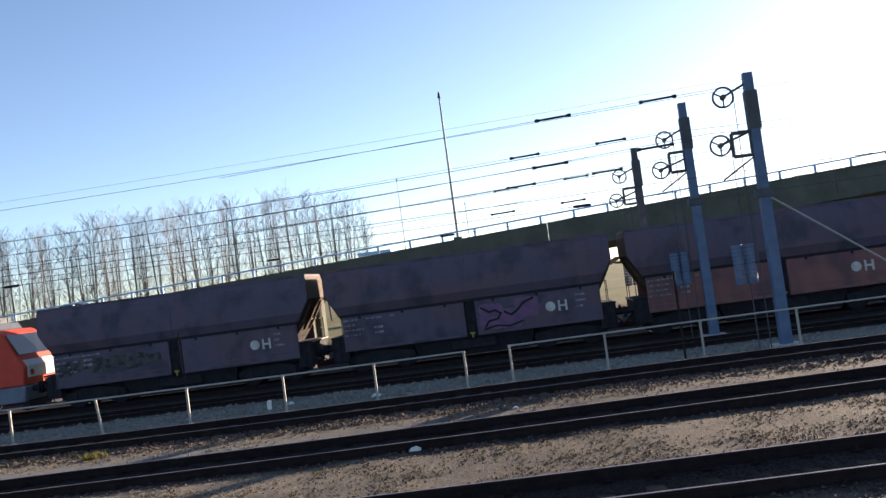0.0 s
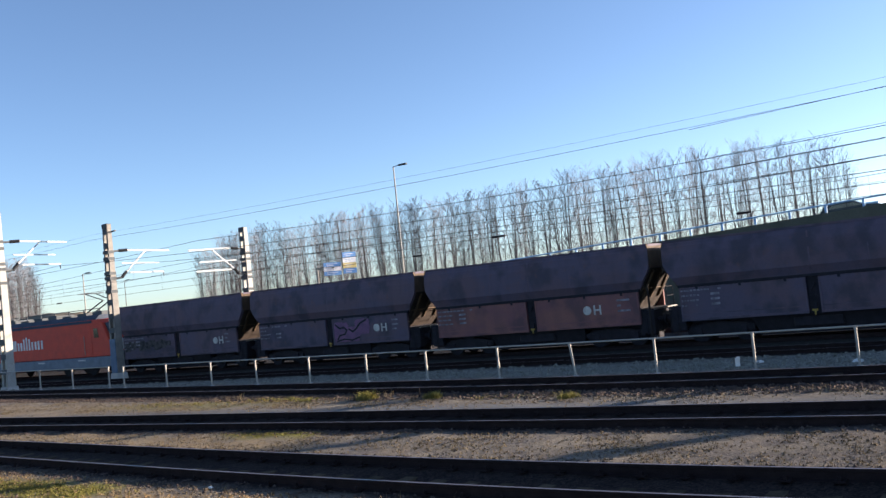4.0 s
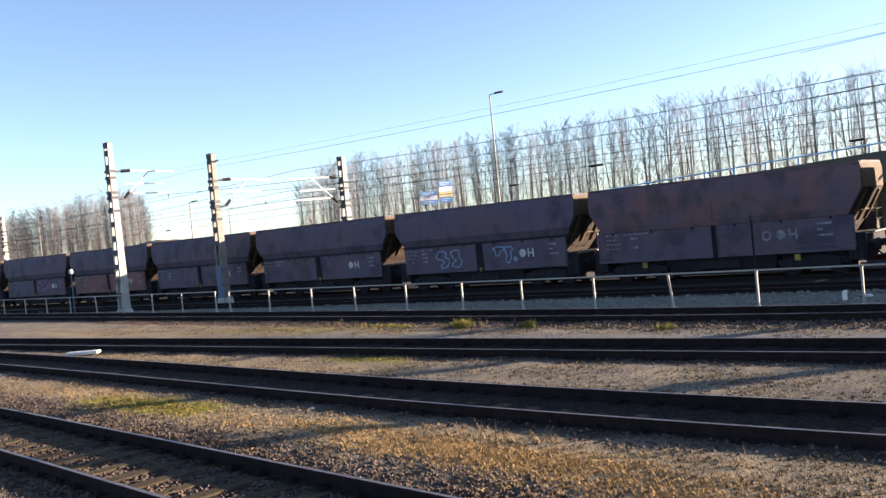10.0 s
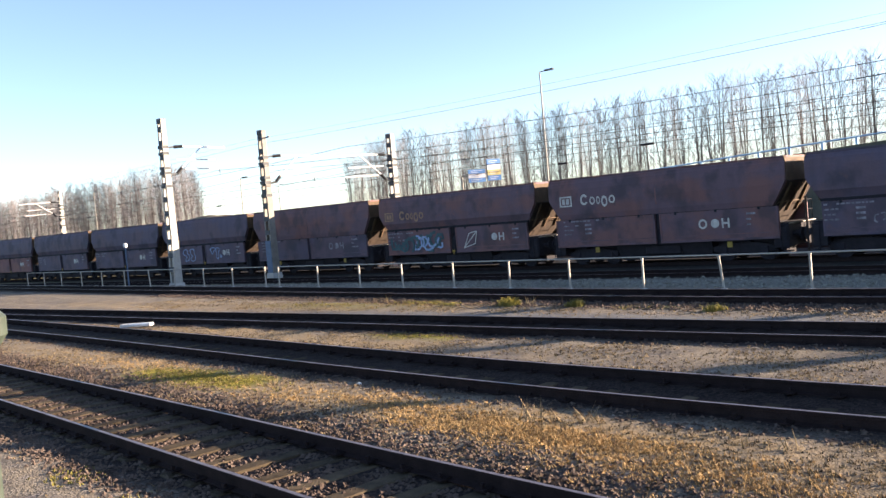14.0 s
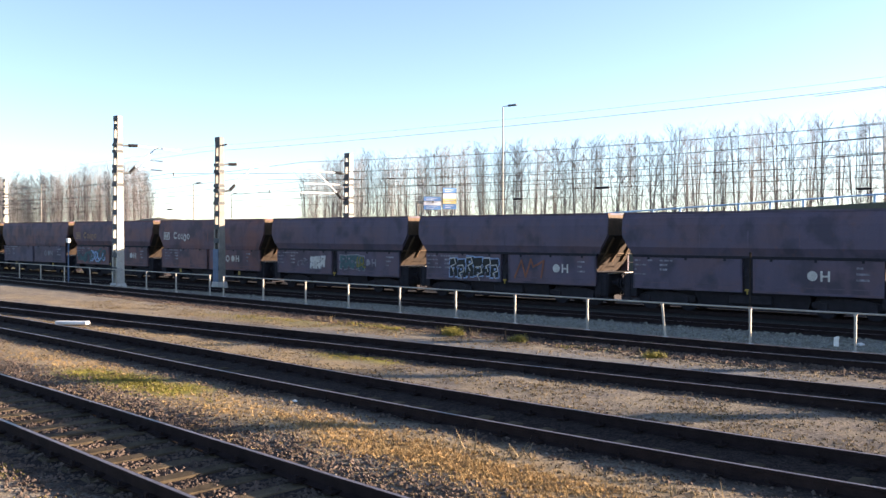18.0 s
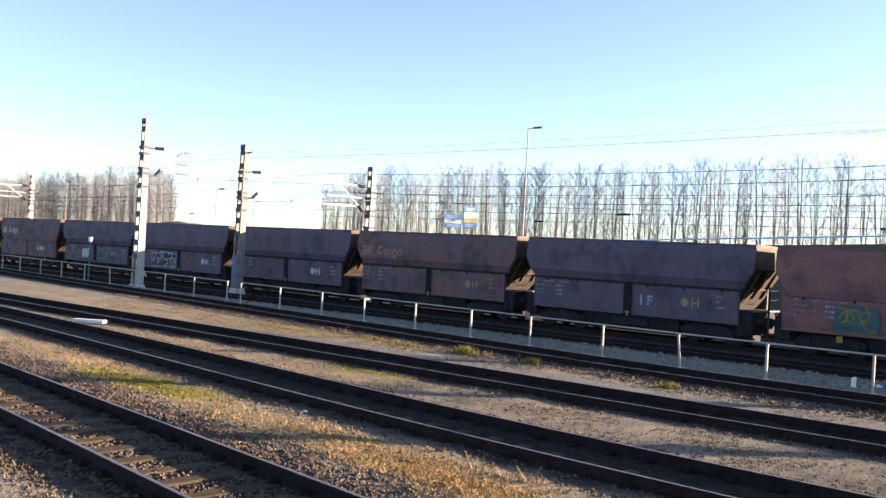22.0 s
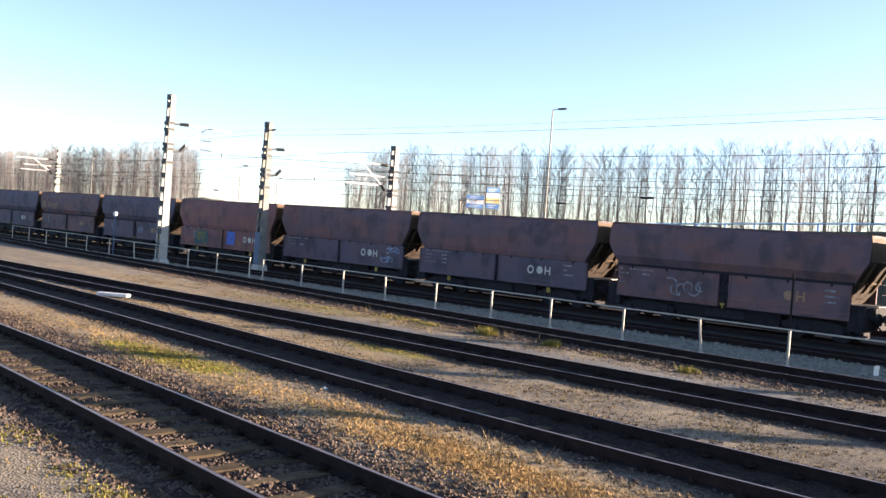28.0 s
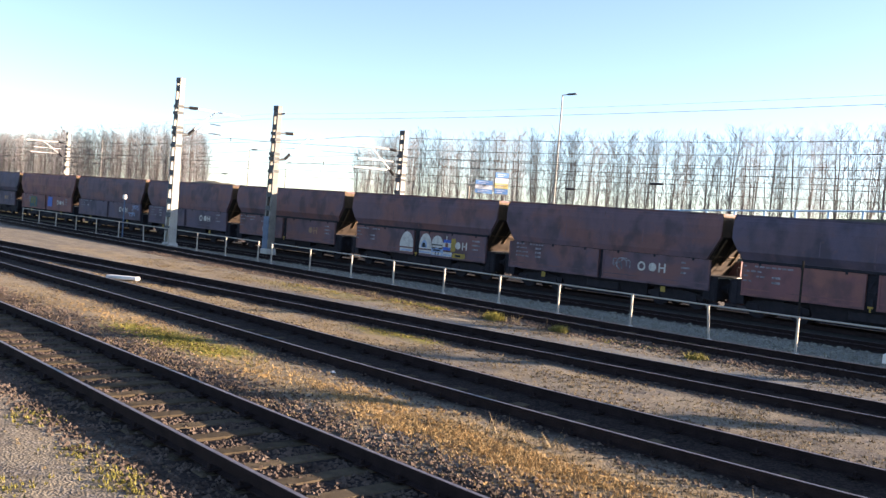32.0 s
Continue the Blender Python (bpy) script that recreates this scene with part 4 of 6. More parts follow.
street_lamp(-6.5, VY + 0.4, deck_z(-6.5), 2.59 + VY * 0.2065, "tall thin lamp column on the viaduct edge", 0)
street_lamp(-52.5, VY + 1.0, deck_z(-52.5), 2.59 + 84.5 * 0.1425, "tall grey street lamp with one lantern on the viaduct road", 1.4)
street_lamp(-25.5, 160.0, -0.8, 2.59 + 162 * 0.119, "distant thin lamp column beyond the viaduct", 0)
street_lamp(-13, 150.0, -0.8, 15.0, "distant thin lamp column beyond the viaduct", 0)
for x, y, top in ((-170, 75, 12.2), (-98, 62, 9.0), (-145, 100, 10.5)):
    street_lamp(x, y, -0.8, top, "distant grey street lamp with one lantern", 1.4)


def road_sign(x, y, w, z0, z1, mats, label):
    t = thing("road_sign", label, "road sign", "road signs", at=(x, y, 0))
    t.rotation_euler = (0, 0, radians(68))
    for s in (-1, 1):
        part("post", rod((s * w * 0.45, 0.1, -0.8), (s * w * 0.45, 0.1, z1 - 0.1), 0.07), "galv", t)
    h = (z1 - z0) / len(mats)
    for k, m in enumerate(mats):
        b = part("panel", box(-w / 2, -0.04, z0 + k * h + 0.01, w / 2, 0.04, z0 + (k + 1) * h - 0.01), m, t)
        for q in range(2):
            part("lettering_bar", box(-w * 0.35, -0.055, z0 + k * h + h * (0.25 + 0.35 * q), w * (0.1 + 0.2 * q), -0.043, z0 + k * h + h * (0.34 + 0.35 * q)), "sign_white" if m != "sign_white" else "pale_blue", b)
    return t


far_house = thing("far_building", "pale blue-white flat-roofed building far behind the viaduct", "building", at=(-19.55, 101.0, 0))
part("wall", box(-1.75, -1.0, -1.0, 1.75, 3.0, 6.75), "sign_white", far_house)
part("roof", box(-1.9, -1.15, 6.75, 1.9, 3.2, 7.12, None, 0.05), "rail_blue", far_house, "light blue roof edge")


RS = 92.0
road_sign(-RS * math.tan(radians(42.95)), RS, 2.6, 6.3, 8.1, ["sign_blue", "sign_white", "sign_blue"], "white and blue motorway direction sign on posts")
road_sign(-RS * math.tan(radians(41.85)), RS, 2.0, 6.3, 9.2, ["sign_blue", "sign_yellow", "sign_white", "sign_blue"], "blue, white and yellow motorway sign on posts")
gan = thing("sign_frame", "pale steel portal frame beside the road signs", "sign frame")
gx = -RS * math.tan(radians(43.9))
part("post", rod((gx, RS, -0.8), (gx, RS, 7.4), 0.14), "galv", gan)
part("beam", rod((gx, RS, 7.35), (gx + 3.2, RS, 7.35), 0.1), "galv", gan)


# ---- poplars ----
def poplar_mesh(seed, h, spread):
    rng = random.Random(seed)
    tv, tf, bv, bf = [], [], [], []

    def limb(p, q, r0, r1, verts, faces, sides):
        d = (q - p)
        if d.length < 1e-4:
            return
        a = d.normalized().orthogonal()
        b = d.normalized().cross(a)
        k = len(verts)
        for c, r in ((p, r0), (q, r1)):
            for i in range(sides):
                verts.append(tuple(c + (a * math.cos(i * math.tau / sides) + b * math.sin(i * math.tau / sides)) * r))
        for i in range(sides):
            faces.append((k + i, k + (i + 1) % sides, k + sides + (i + 1) % sides, k + sides + i))

    main = [Vector((0, 0, 0))]
    for i in range(8):
        main.append(main[-1] + Vector((rng.uniform(-0.12, 0.12), rng.uniform(-0.12, 0.12), h * 0.97 / 8)))
    stems = [(main, 0.085)]
    for _ in range(4):
        i = rng.choice((1, 1, 2, 2, 3, 3))
        p = main[i].lerp(main[i - 1], rng.random())
        az, out, top = rng.uniform(0, math.tau), rng.uniform(0.5, 1.4), h * rng.uniform(0.82, 0.99)
        pts, n = [p.copy()], 7
        for k in range(1, n + 1):
            f = k / n
            o = out * f ** 0.6
            pts.append(Vector((p.x + math.cos(az) * o + rng.uniform(-0.08, 0.08), p.y + math.sin(az) * o + rng.uniform(-0.08, 0.08), p.z + (top - p.z) * f)))
        stems.append((pts, 0.055))
    for pts, r in stems:
        n = len(pts) - 1
        for i in range(n):
            limb(pts[i], pts[i + 1], r * (1 - i / n) + 0.012, r * (1 - (i + 1) / n) + 0.012, tv, tf, 5)
            steps = int((pts[i + 1] - pts[i]).length / 0.29)
            for k in range(steps):
                q = pts[i].lerp(pts[i + 1], (k + rng.random()) / steps)
                if q.z < h * 0.14:
                    continue
                az = rng.uniform(0, math.tau)
                L = spread * rng.uniform(0.45, 1.1) * (0.95 - 0.42 * q.z / h)
                e = q + Vector((math.cos(az) * L * 0.58, math.sin(az) * L * 0.58, L * rng.uniform(0.5, 0.85)))
                e.z = min(e.z, h + rng.uniform(-0.4, 0.3))
                limb(q, e, 0.0095, 0.005, bv, bf, 3)
                for _ in range(4):
                    s = q.lerp(e, rng.uniform(0.2, 1.0))
                    az2 = az + rng.uniform(-1.5, 1.5)
                    l2 = L * rng.uniform(0.3, 0.6)
                    e2 = s + Vector((math.cos(az2) * l2 * 0.6, math.sin(az2) * l2 * 0.6, l2 * 0.8))
                    limb(s, e2, 0.0062, 0.0045, bv, bf, 3)
                    for _ in range(2):
                        s3 = s.lerp(e2, rng.uniform(0.3, 1))
                        az3 = az2 + rng.uniform(-1.5, 1.5)
                        l3 = l2 * rng.uniform(0.4, 0.7)
                        limb(s3, s3 + Vector((math.cos(az3) * l3 * 0.6, math.sin(az3) * l3 * 0.6, l3 * 0.8)), 0.005, 0.0042, bv, bf, 3)
    t, c = bpy.data.meshes.new("trunk"), bpy.data.meshes.new("crown")
    t.from_pydata(tv, [], tf)
    c.from_pydata(bv, [], bf)
    t.materials.append(M["bark"])
    c.materials.append(M["twig"])
    return t, c


poplar_kinds = [poplar_mesh(40 + k, 20.0, 3.6) for k in range(6)]


def poplar(x, y, s, k, turn, label):
    t = thing("poplar_tree", label, "tree", "row of poplars", at=(x, y, -1.2))
    t.rotation_euler, t.scale = (0, 0, turn), (s, s, s)
    for name, me in zip(("trunk", "crown"), poplar_kinds[k]):
        ob = new(name, me)
        ob.parent = t
        ob["kind"] = "stuff" if name == "crown" else ""


random.seed(21)
TY = 130.0
x, k = -27.0, 0
while x > -160:
    s = 0.86 if x > -29 else (0.97 if x > -34 else random.uniform(0.97, 1.06))
    if x < -154:
        s = 0.9
    poplar(x, TY + random.uniform(-0.8, 0.8), s, random.randrange(6), random.uniform(0, 6.28), "tall bare winter poplar in a row behind the viaduct")
    x -= random.uniform(2.0, 2.2)
for row_y in (TY, TY + 7.0):
    x = -228.0 - (row_y - TY) * 1.6
    while x > -440:
        poplar(x, row_y + random.uniform(-0.8, 0.8), (0.95 if x > -231 else random.uniform(1.10, 1.26)), random.randrange(6), random.uniform(0, 6.28), "bare winter poplar in a distant row")
        x -= random.uniform(3.6, 4.6)

# low mound and far woods
bm = bmesh.new()
bmesh.ops.create_grid(bm, x_segments=40, y_segments=14, size=1)
for v in bm.verts:
    u, w = v.co.x, v.co.y
    v.co = Vector((-200 + u * 36, 118 + w * 12, -1.2 + 8.0 * max(0, 1 - u * u) ** 0.7 * max(0, 1 - w * w) + 0.9 * noise.noise((u * 7, w * 5, 1))))
mound = tagged(part("earth_mound", bm, "soil"), "low brown earth mound behind the railway", "mound", kind="structure")
verts, faces = [], []
random.seed(8)
for i in range(500):
    a = radians(-95 + 190 * i / 500)
    r, h, w = random.uniform(600, 760), random.uniform(2.5, 6.5), random.uniform(5, 11)
    cx, cy, k = r * math.sin(a), r * math.cos(a), len(verts)
    for s, hh in ((-1, 0.0), (-0.8, 0.6), (-0.3, 0.95), (0.1, 1.0), (0.6, 0.8), (1, 0.0)):
        verts.append((cx + math.cos(a) * s * w, cy - math.sin(a) * s * w, -1.5 + h * hh * random.uniform(0.85, 1.1)))
    verts.append((cx + math.sin(a) * 6, cy + math.cos(a) * 6, -1.5 + h * 0.7))
    for q in range(5):
        faces.append((k + q, k + q + 1, k + 6))
me = bpy.data.meshes.new("far_woods")
me.from_pydata(verts, [], faces)
me.materials.append(M["twig"])
tagged(new("far_woods", me), "low hazy line of far bare woods", "woods", kind="stuff")


# ---- small things in the yard ----
def small_things():
    t = thing("green_post", "grey-green round steel post with a rounded cap", "post", at=(-2.40, 0.70, 0))
    part("shaft", rod((0, 0, -0.2), (0, 0, 2.36), 0.058, None, 20, 0.048), "pale_green", t)
    cap = rod((0, 0, 2.355), (0, 0, 2.385), 0.075, None, 24, 0.096)
    rod((0, 0, 2.385), (0, 0, 2.43), 0.096, cap, 24)
    rod((0, 0, 2.43), (0, 0, 2.447), 0.096, cap, 24, 0.08)
    part("cap", cap, "pale_green", t, "grey-green rounded cap")
    t = thing("distance_marker", "small white distance board on a thin post", "marker", at=(-84.62, 28.0, 0))
    part("pole", rod((0, 0, -0.75), (0, 0, 2.26), 0.04, None, 8), "galv", t)
    brd = part("board", box(-0.28, -0.03, 2.06, 0.28, 0.0, 2.46, None, 0.01), "white_board", t)
    part("number_bar", box(-0.1, -0.036, 2.20, 0.1, -0.031, 2.32), "black_mark", brd)
    t = thing("litter", "pale bleached stick between the rails", "litter", "litter", at=(-13.89, 5.71, -0.13))
    part("stick", rod((-0.2, -0.03, 0.005), (0.2, 0.03, 0.012), 0.009, None, 6), "straw", t)
    t = thing("white_slab", "white painted slab lying between the tracks", "slab", at=(-26.9, 12.8, -0.13))
    t.rotation_euler = (0, 0, radians(38))
    part("slab", box(-0.5, -0.14, 0.0, 0.5, 0.14, 0.10, None, 0.02), "white_board", t)
    t = thing("track_marker", "small white marker board on a stake", "marker", at=(-7.75, 22.9, -0.28))
    part("stake", rod((0, 0, 0), (0, 0, 0.42), 0.016), "galv", t)
    part("board", box(-0.06, -0.02, 0.2, 0.06, 0.0, 0.42, None, 0.008), "white_board", t)
    part("nib", box(-0.01, -0.035, 0.37, 0.075, -0.02, 0.45), "white_board", t)
    for x, y, s, m, lab in ((-6.2, 28.9, 0.16, "white_board", "scrap of white paper on the ballast"), (5.3, 13.6, 0.14, "pale_blue", "scrap of pale blue plastic in the gravel"), (-11.84, 9.4, 0.05, "white_board", "white pebble beside the rail"), (-2.7, 15.1, 0.11, "white_board", "scrap of white paper beside the rail"), (-9.3, 29.6, 0.13, "white_board", "scrap of white paper on the main line"), (-1.15, 18.62, 0.06, "white_board", "white pebble in the gravel")):
        t = thing("litter", lab, "litter", "litter", at=(x, y, ground_z(x, y)))
        part("piece", prism([(-s, 0.0), (-s * 0.7, s * 0.5), (s * 0.2, s * 0.75), (s, s * 0.35), (s * 0.9, 0.0)], "y", -s * 0.4, s * 0.4, None, s * 0.08), m, t)
    t = thing("trackside_post", "thin grey post standing before the train", "post", at=(-12.6, 29.0, 0))
    part("pole", rod((0, 0, -0.75), (0, 0, 2.05), 0.038, None, 8), "dark_brown", t)
    part("cap", rod((0, 0, 2.04), (0, 0, 2.09), 0.05, None, 8), "dark_brown", t)
    t = thing("trackside_post", "thin grey post standing before the train", "post", at=(3.6, 28.3, 0))
    part("pole", rod((0, 0, -0.75), (0, 0, 2.0), 0.038, None, 8), "dark_brown", t)
    t = thing("survey_stake", "short weathered grey stake in the gravel", "stake", at=(-15.1, 19.1, -0.17))
    part("stake", rod((0, 0, -0.1), (0.02, 0, 0.27), 0.022, None, 6, 0.018), "dark_brown", t)
    t = thing("ground_signal", "small white-headed trackside signal on a post", "signal", at=(-59.4, 28.0, 0))
    part("pole", rod((0, 0, -0.75), (0, 0, 2.1), 0.05, None, 8), "mast_blue", t)
    part("head", box(-0.15, -0.1, 2.08, 0.15, 0.1, 2.38, None, 0.04), "white_board", t)


small_things()


# ---- coal wagons ----
def loft(slices, bm=None, cap=True):
    """Rectangles (half length, half width) at heights, joined into one shell."""
    bm = bm or bmesh.new()
    rows = [[bm.verts.new((sx * xh, sy * yh, z)) for sx, sy in ((-1, -1), (1, -1), (1, 1), (-1, 1))] for z, xh, yh in slices]
    for a, b in zip(rows, rows[1:]):
        for k in range(4):
            bm.faces.new((a[k], a[(k + 1) % 4], b[(k + 1) % 4], b[k]))
    if cap:
        bm.faces.new(rows[0][::-1])
        bm.faces.new(rows[-1])
    return bm


def bogie(w, cx):
    bm = bmesh.new()
    for s in (-1, 1):
        prism([(cx - 1.35, 0.42), (cx - 1.35, 0.62), (cx - 0.5, 0.78), (cx + 0.5, 0.78), (cx + 1.35, 0.62), (cx + 1.35, 0.42), (cx + 0.55, 0.36), (cx - 0.55, 0.36)], "y", s * 1.05 - 0.06, s * 1.05 + 0.06, bm)
        for d in (-0.9, 0.9):
            box(cx + d - 0.16, s * 1.05 - 0.12, 0.3, cx + d + 0.16, s * 1.05 + 0.12, 0.6, bm)
            for e in (-0.3, 0.3):
                rod((cx + d + e, s * 1.05, 0.42), (cx + d + e, s * 1.05, 0.66), 0.06, bm, 8)
    box(cx - 0.25, -1.0, 0.5, cx + 0.25, 1.0, 0.85, bm)
    # Added middle block hides the sunlit ground seen between the wheels.
    box(cx - 1.5, -0.6, 0.2, cx + 1.5, 0.6, 0.8, bm)
    b = part("bogie", bm, "under", w)
    for d in (-0.9, 0.9):
        bm = bmesh.new()
        for s in (-1, 1):
            rod((cx + d, s * 0.70, 0.46), (cx + d, s * 0.80, 0.46), 0.46, bm, 20)
            rod((cx + d, s * 0.68, 0.46), (cx + d, s * 0.70, 0.46), 0.49, bm, 20)
        rod((cx + d, -0.9, 0.46), (cx + d, 0.9, 0.46), 0.08, bm, 8)
        part("wheelset", bm, "under", b)


def wagon(paint, lower=None, tall_doors=False):
    """A hopper wagon, its origin on the rails at its middle; tall_doors: the longer build with flush doors."""
    w = thing("coal_wagon", "", "coal wagon", "coal wagons of the train")
    lower = lower or paint
    end, door_end, slot = (5.86, 5.50, 0.11) if tall_doors else (5.70, 5.12, 0.22)
    neck, knee = 3.22, 2.48                       # heights where the end sheet turns in and where it meets the doors
    low = end - 0.43
    foot = [(2.24, low - 0.16, 1.42), (knee, low, 1.47)] if tall_doors else [(2.30, low - 0.16, 1.33), (knee - 0.06, low - 0.03, 1.37), (2.70, low + 0.13, 1.50)]
    part("hopper", loft(foot + [(neck - 0.12, end - 0.06, 1.505), (neck, end - 0.012, 1.50), (3.45, end, 1.49), (3.66, end, 1.475), (3.95, end, 1.42), (4.10, end - 0.02, 1.355), (4.17, end - 0.05, 1.29)]), paint, w)
    bm = bmesh.new()
    for s in (-1, 1):
        box(0.05 - end, s * 1.30 - 0.045, 4.13, end - 0.05, s * 1.30 + 0.045, 4.22, bm)
        box(s * (end - 0.06) - 0.045, -1.25, 4.13, s * (end - 0.06) + 0.045, 1.25, 4.22, bm)
    part("top_rim", bm, paint, w)
    for s in (-1, 1):
        part("side_seam", prism([(s * 1.36, 2.46), (s * 1.40, 2.46), (s * 1.512, 2.74), (s * 1.512, 3.2), (s * 1.44, 3.93), (s * 1.31, 4.15), (s * 1.27, 4.15)], "x", -0.03, 0.03), paint, w)
        for x in (-0.36 * end, 0.36 * end):
            part("panel_joint", prism([(s * 1.495, 2.74), (s * 1.509, 2.74), (s * 1.509, 3.2), (s * 1.43, 3.93), (s * 1.41, 3.93)], "x", x - 0.016, x + 0.016), paint, w)
    bm = bmesh.new()
    bmesh.ops.create_grid(bm, x_segments=36, y_segments=8, size=1)
    for v in bm.verts:
        u, q = v.co.x, v.co.y
        v.co = Vector((u * (end - 0.12), q * 1.24, 4.04 + 0.14 * (1 - q * q) * (1 - u ** 8) + 0.05 * noise.noise((u * 9, q * 3, 2))))
    part("coal_load", bm, "under", w, "black coal load")
    part("funnel", loft([(0.95, 4.1, 0.55), (1.3, 4.45, 0.9), (2.34, low - 0.2, 1.28)]), "under", w)
    if not tall_doors:
        for s in (-1, 1):
            part("ridge_beam", box(-door_end - 0.05, s * 1.425 - 0.06, 2.28, door_end + 0.05, s * 1.425 + 0.06, 2.38), "under", w)
    top = 2.22 if tall_doors else 2.26
    for s in (-1, 1):
        for x0, x1 in ((-door_end, -slot), (slot, door_end)):
            bm = prism([(s * 1.40, top), (s * 1.50, top), (s * 1.47, 0.93), (s * 1.37, 0.93)], "x", x0, x1)
            d = part("discharge_door", bm, lower, w)
            for xr in (x0 + 0.04, x1 - 0.04):
                part("door_rib", prism([(s * 1.47, top), (s * 1.525, top), (s * 1.495, 0.93), (s * 1.44, 0.93)], "x", xr - 0.035, xr + 0.035), lower, d)
            part("door_sill", prism([(s * 1.44, 1.0), (s * 1.505, 1.0), (s * 1.50, 0.91), (s * 1.44, 0.91)], "x", x0, x1), lower, d)
            part("door_bead", prism([(s * 1.45, 1.20), (s * 1.487, 1.20), (s * 1.484, 1.16), (s * 1.45, 1.16)], "x", x0, x1), lower, d)
            for k in range(3):
                xh = x0 + (x1 - x0) * (0.15 + 0.35 * k)
                part("hinge", box(xh - 0.05, s * 1.49 - 0.03, top - 0.09, xh + 0.05, s * 1.49 + 0.05, top + 0.03), "under", d)
        bm = box(-slot - 0.03, s * 1.36 - 0.03, 0.9, slot + 0.03, s * 1.36 + 0.03, top)
        if not tall_doors:
            box(-0.15, s * 1.42 - 0.05, 1.50, 0.15, s * 1.42 + 0.05, 1.58, bm)
            box(-0.06, s * 1.44 - 0.03, 1.0, 0.06, s * 1.44 + 0.05, 1.3, bm)
            rod((-0.08, s * 1.44, 1.75), (0.08, s * 1.44, 2.05), 0.03, bm)
        part("door_latch", bm, "under", w)
        if not tall_doors:
            part("latch_tag", box(-0.10, s * 1.5 - 0.012, 0.98, 0.10, s * 1.5 + 0.012, 1.06), "yellow_paint", w, "small mustard-yellow tag")
            part("latch_tag", box(-0.03, s * 1.5 - 0.010, 0.84, 0.03, s * 1.5 + 0.010, 0.98), "yellow_paint", w, "small mustard-yellow tag")
        else:
            for x in (-3.3, 3.3):
                part("warning_plate", box(x - 0.11, s * 1.42 - 0.01, 0.62, x + 0.11, s * 1.42 + 0.01, 0.86), "yellow_paint", w, "small mustard-yellow plate")
    for s in (-1, 1):
        bm = prism([(s * (end - 0.005), neck), (s * (end + 0.022), neck), (s * (end + 0.022), 3.94), (s * (end - 0.03), 4.2), (s * (end - 0.06), 4.2), (s * (end - 0.005), 3.93)], "y", -1.40, 1.40)
        part("end_plate", bm, "tan", w, "tan end sheet")
        # End slope and wall drawn darker than the ribs, shade of the gap included.
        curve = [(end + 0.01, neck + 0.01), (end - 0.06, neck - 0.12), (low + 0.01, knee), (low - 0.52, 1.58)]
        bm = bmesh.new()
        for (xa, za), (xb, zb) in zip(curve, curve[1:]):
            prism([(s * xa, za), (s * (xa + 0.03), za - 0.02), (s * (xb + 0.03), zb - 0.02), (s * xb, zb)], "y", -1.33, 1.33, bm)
        part("end_slope", bm, "end_steel", w, "brown sloping end sheet, shade in its colour")
        for y in (-0.95, -0.05, 0.85):
            part("end_rib", prism([(s * (end - 0.04), neck - 0.03), (s * (end + 0.04), neck - 0.16), (s * (low + 0.13), knee - 0.05), (s * (low - 0.15), 1.98), (s * (low - 0.30), 1.98), (s * low, knee)], "y", y - 0.06, y + 0.06), "tan", w)
        part("end_wall", box(s * (low - 0.58), -1.3, 0.9, s * (low - 0.52), 1.3, 1.58), "under", w)
        plat = part("platform", box(s * (low - 0.7), -1.36, 1.46, s * (end - 0.02), 1.36, 1.52), "under", w)
        # Pale galvanised colour gives the platform edge its sunlit tone.
        part("platform_edge", box(s * (end - 0.02), -1.36, 1.47, s * (end + 0.012), 1.36, 1.51), "galv", plat, "pale steel edge, sunlight in its colour")
        bm = bmesh.new()
        for y in (0.55, 1.32):
            rod((s * (end - 0.12), y, 1.5), (s * (end - 0.12), y, 2.35), 0.015, bm)
        for z in (1.95, 2.35):
            rod((s * (end - 0.12), 0.55, z), (s * (end - 0.12), 1.32, z), 0.014, bm)
        part("handrail", bm, "under", w, "thin sooty end handrail")
        part("grab_rail", rod((s * (low + 0.02), -1.3, 2.36), (s * (low + 0.02), 1.3, 2.36), 0.03), "tan", w)
        bm = bmesh.new()
        for k in range(4):
            rod((s * (end - 0.36), -1.38, 0.5 + k * 0.3), (s * (end - 0.06), -1.38, 0.5 + k * 0.3), 0.018, bm)
        for xx in (end - 0.36, end - 0.06):
            rod((s * xx, -1.38, 0.45), (s * xx, -1.38, 1.5), 0.02, bm)
        part("ladder", bm, "under", w)
        part("corner_step", box(s * (end - 0.3), -1.42, 0.35, s * (end + 0.02), -1.1, 0.41, None, 0.01), "under", w)
        # Added boxes under the platform, there to block sun from the far side.
        for y in (-1.05, 1.05):
            part("sun_blocker", box(s * (low - 0.25), y - 0.31, 0.52, s * (end - 0.10), y + 0.31, 1.45, None, 0.03), "under", w)
        # Beam made taller to close the sunlit gap below the platform.
        part("buffer_beam", box(s * (end - 0.25), -1.3, 0.58, s * (end - 0.05), 1.3, 1.44), "under", w)
        part("brake_pipe", rod((s * (end - 0.1), -0.35, 0.95), (s * (end + 0.32), -0.35, 0.55), 0.035), "under", w)
        part("air_tank", rod((s * (low - 0.75), -0.9, 1.25), (s * (low - 0.75), 0.9, 1.25), 0.19, None, 12), "under", w)
        for y in (-0.875, 0.875):
            bm = rod((s * (end - 0.05), y, 1.06), (s * (end + 0.27), y, 1.06), 0.1, None, 10)
            rod((s * (end + 0.27), y, 1.06), (s * (end + 0.33), y, 1.06), 0.22, bm, 16)
            part("buffer", bm, "under", w)
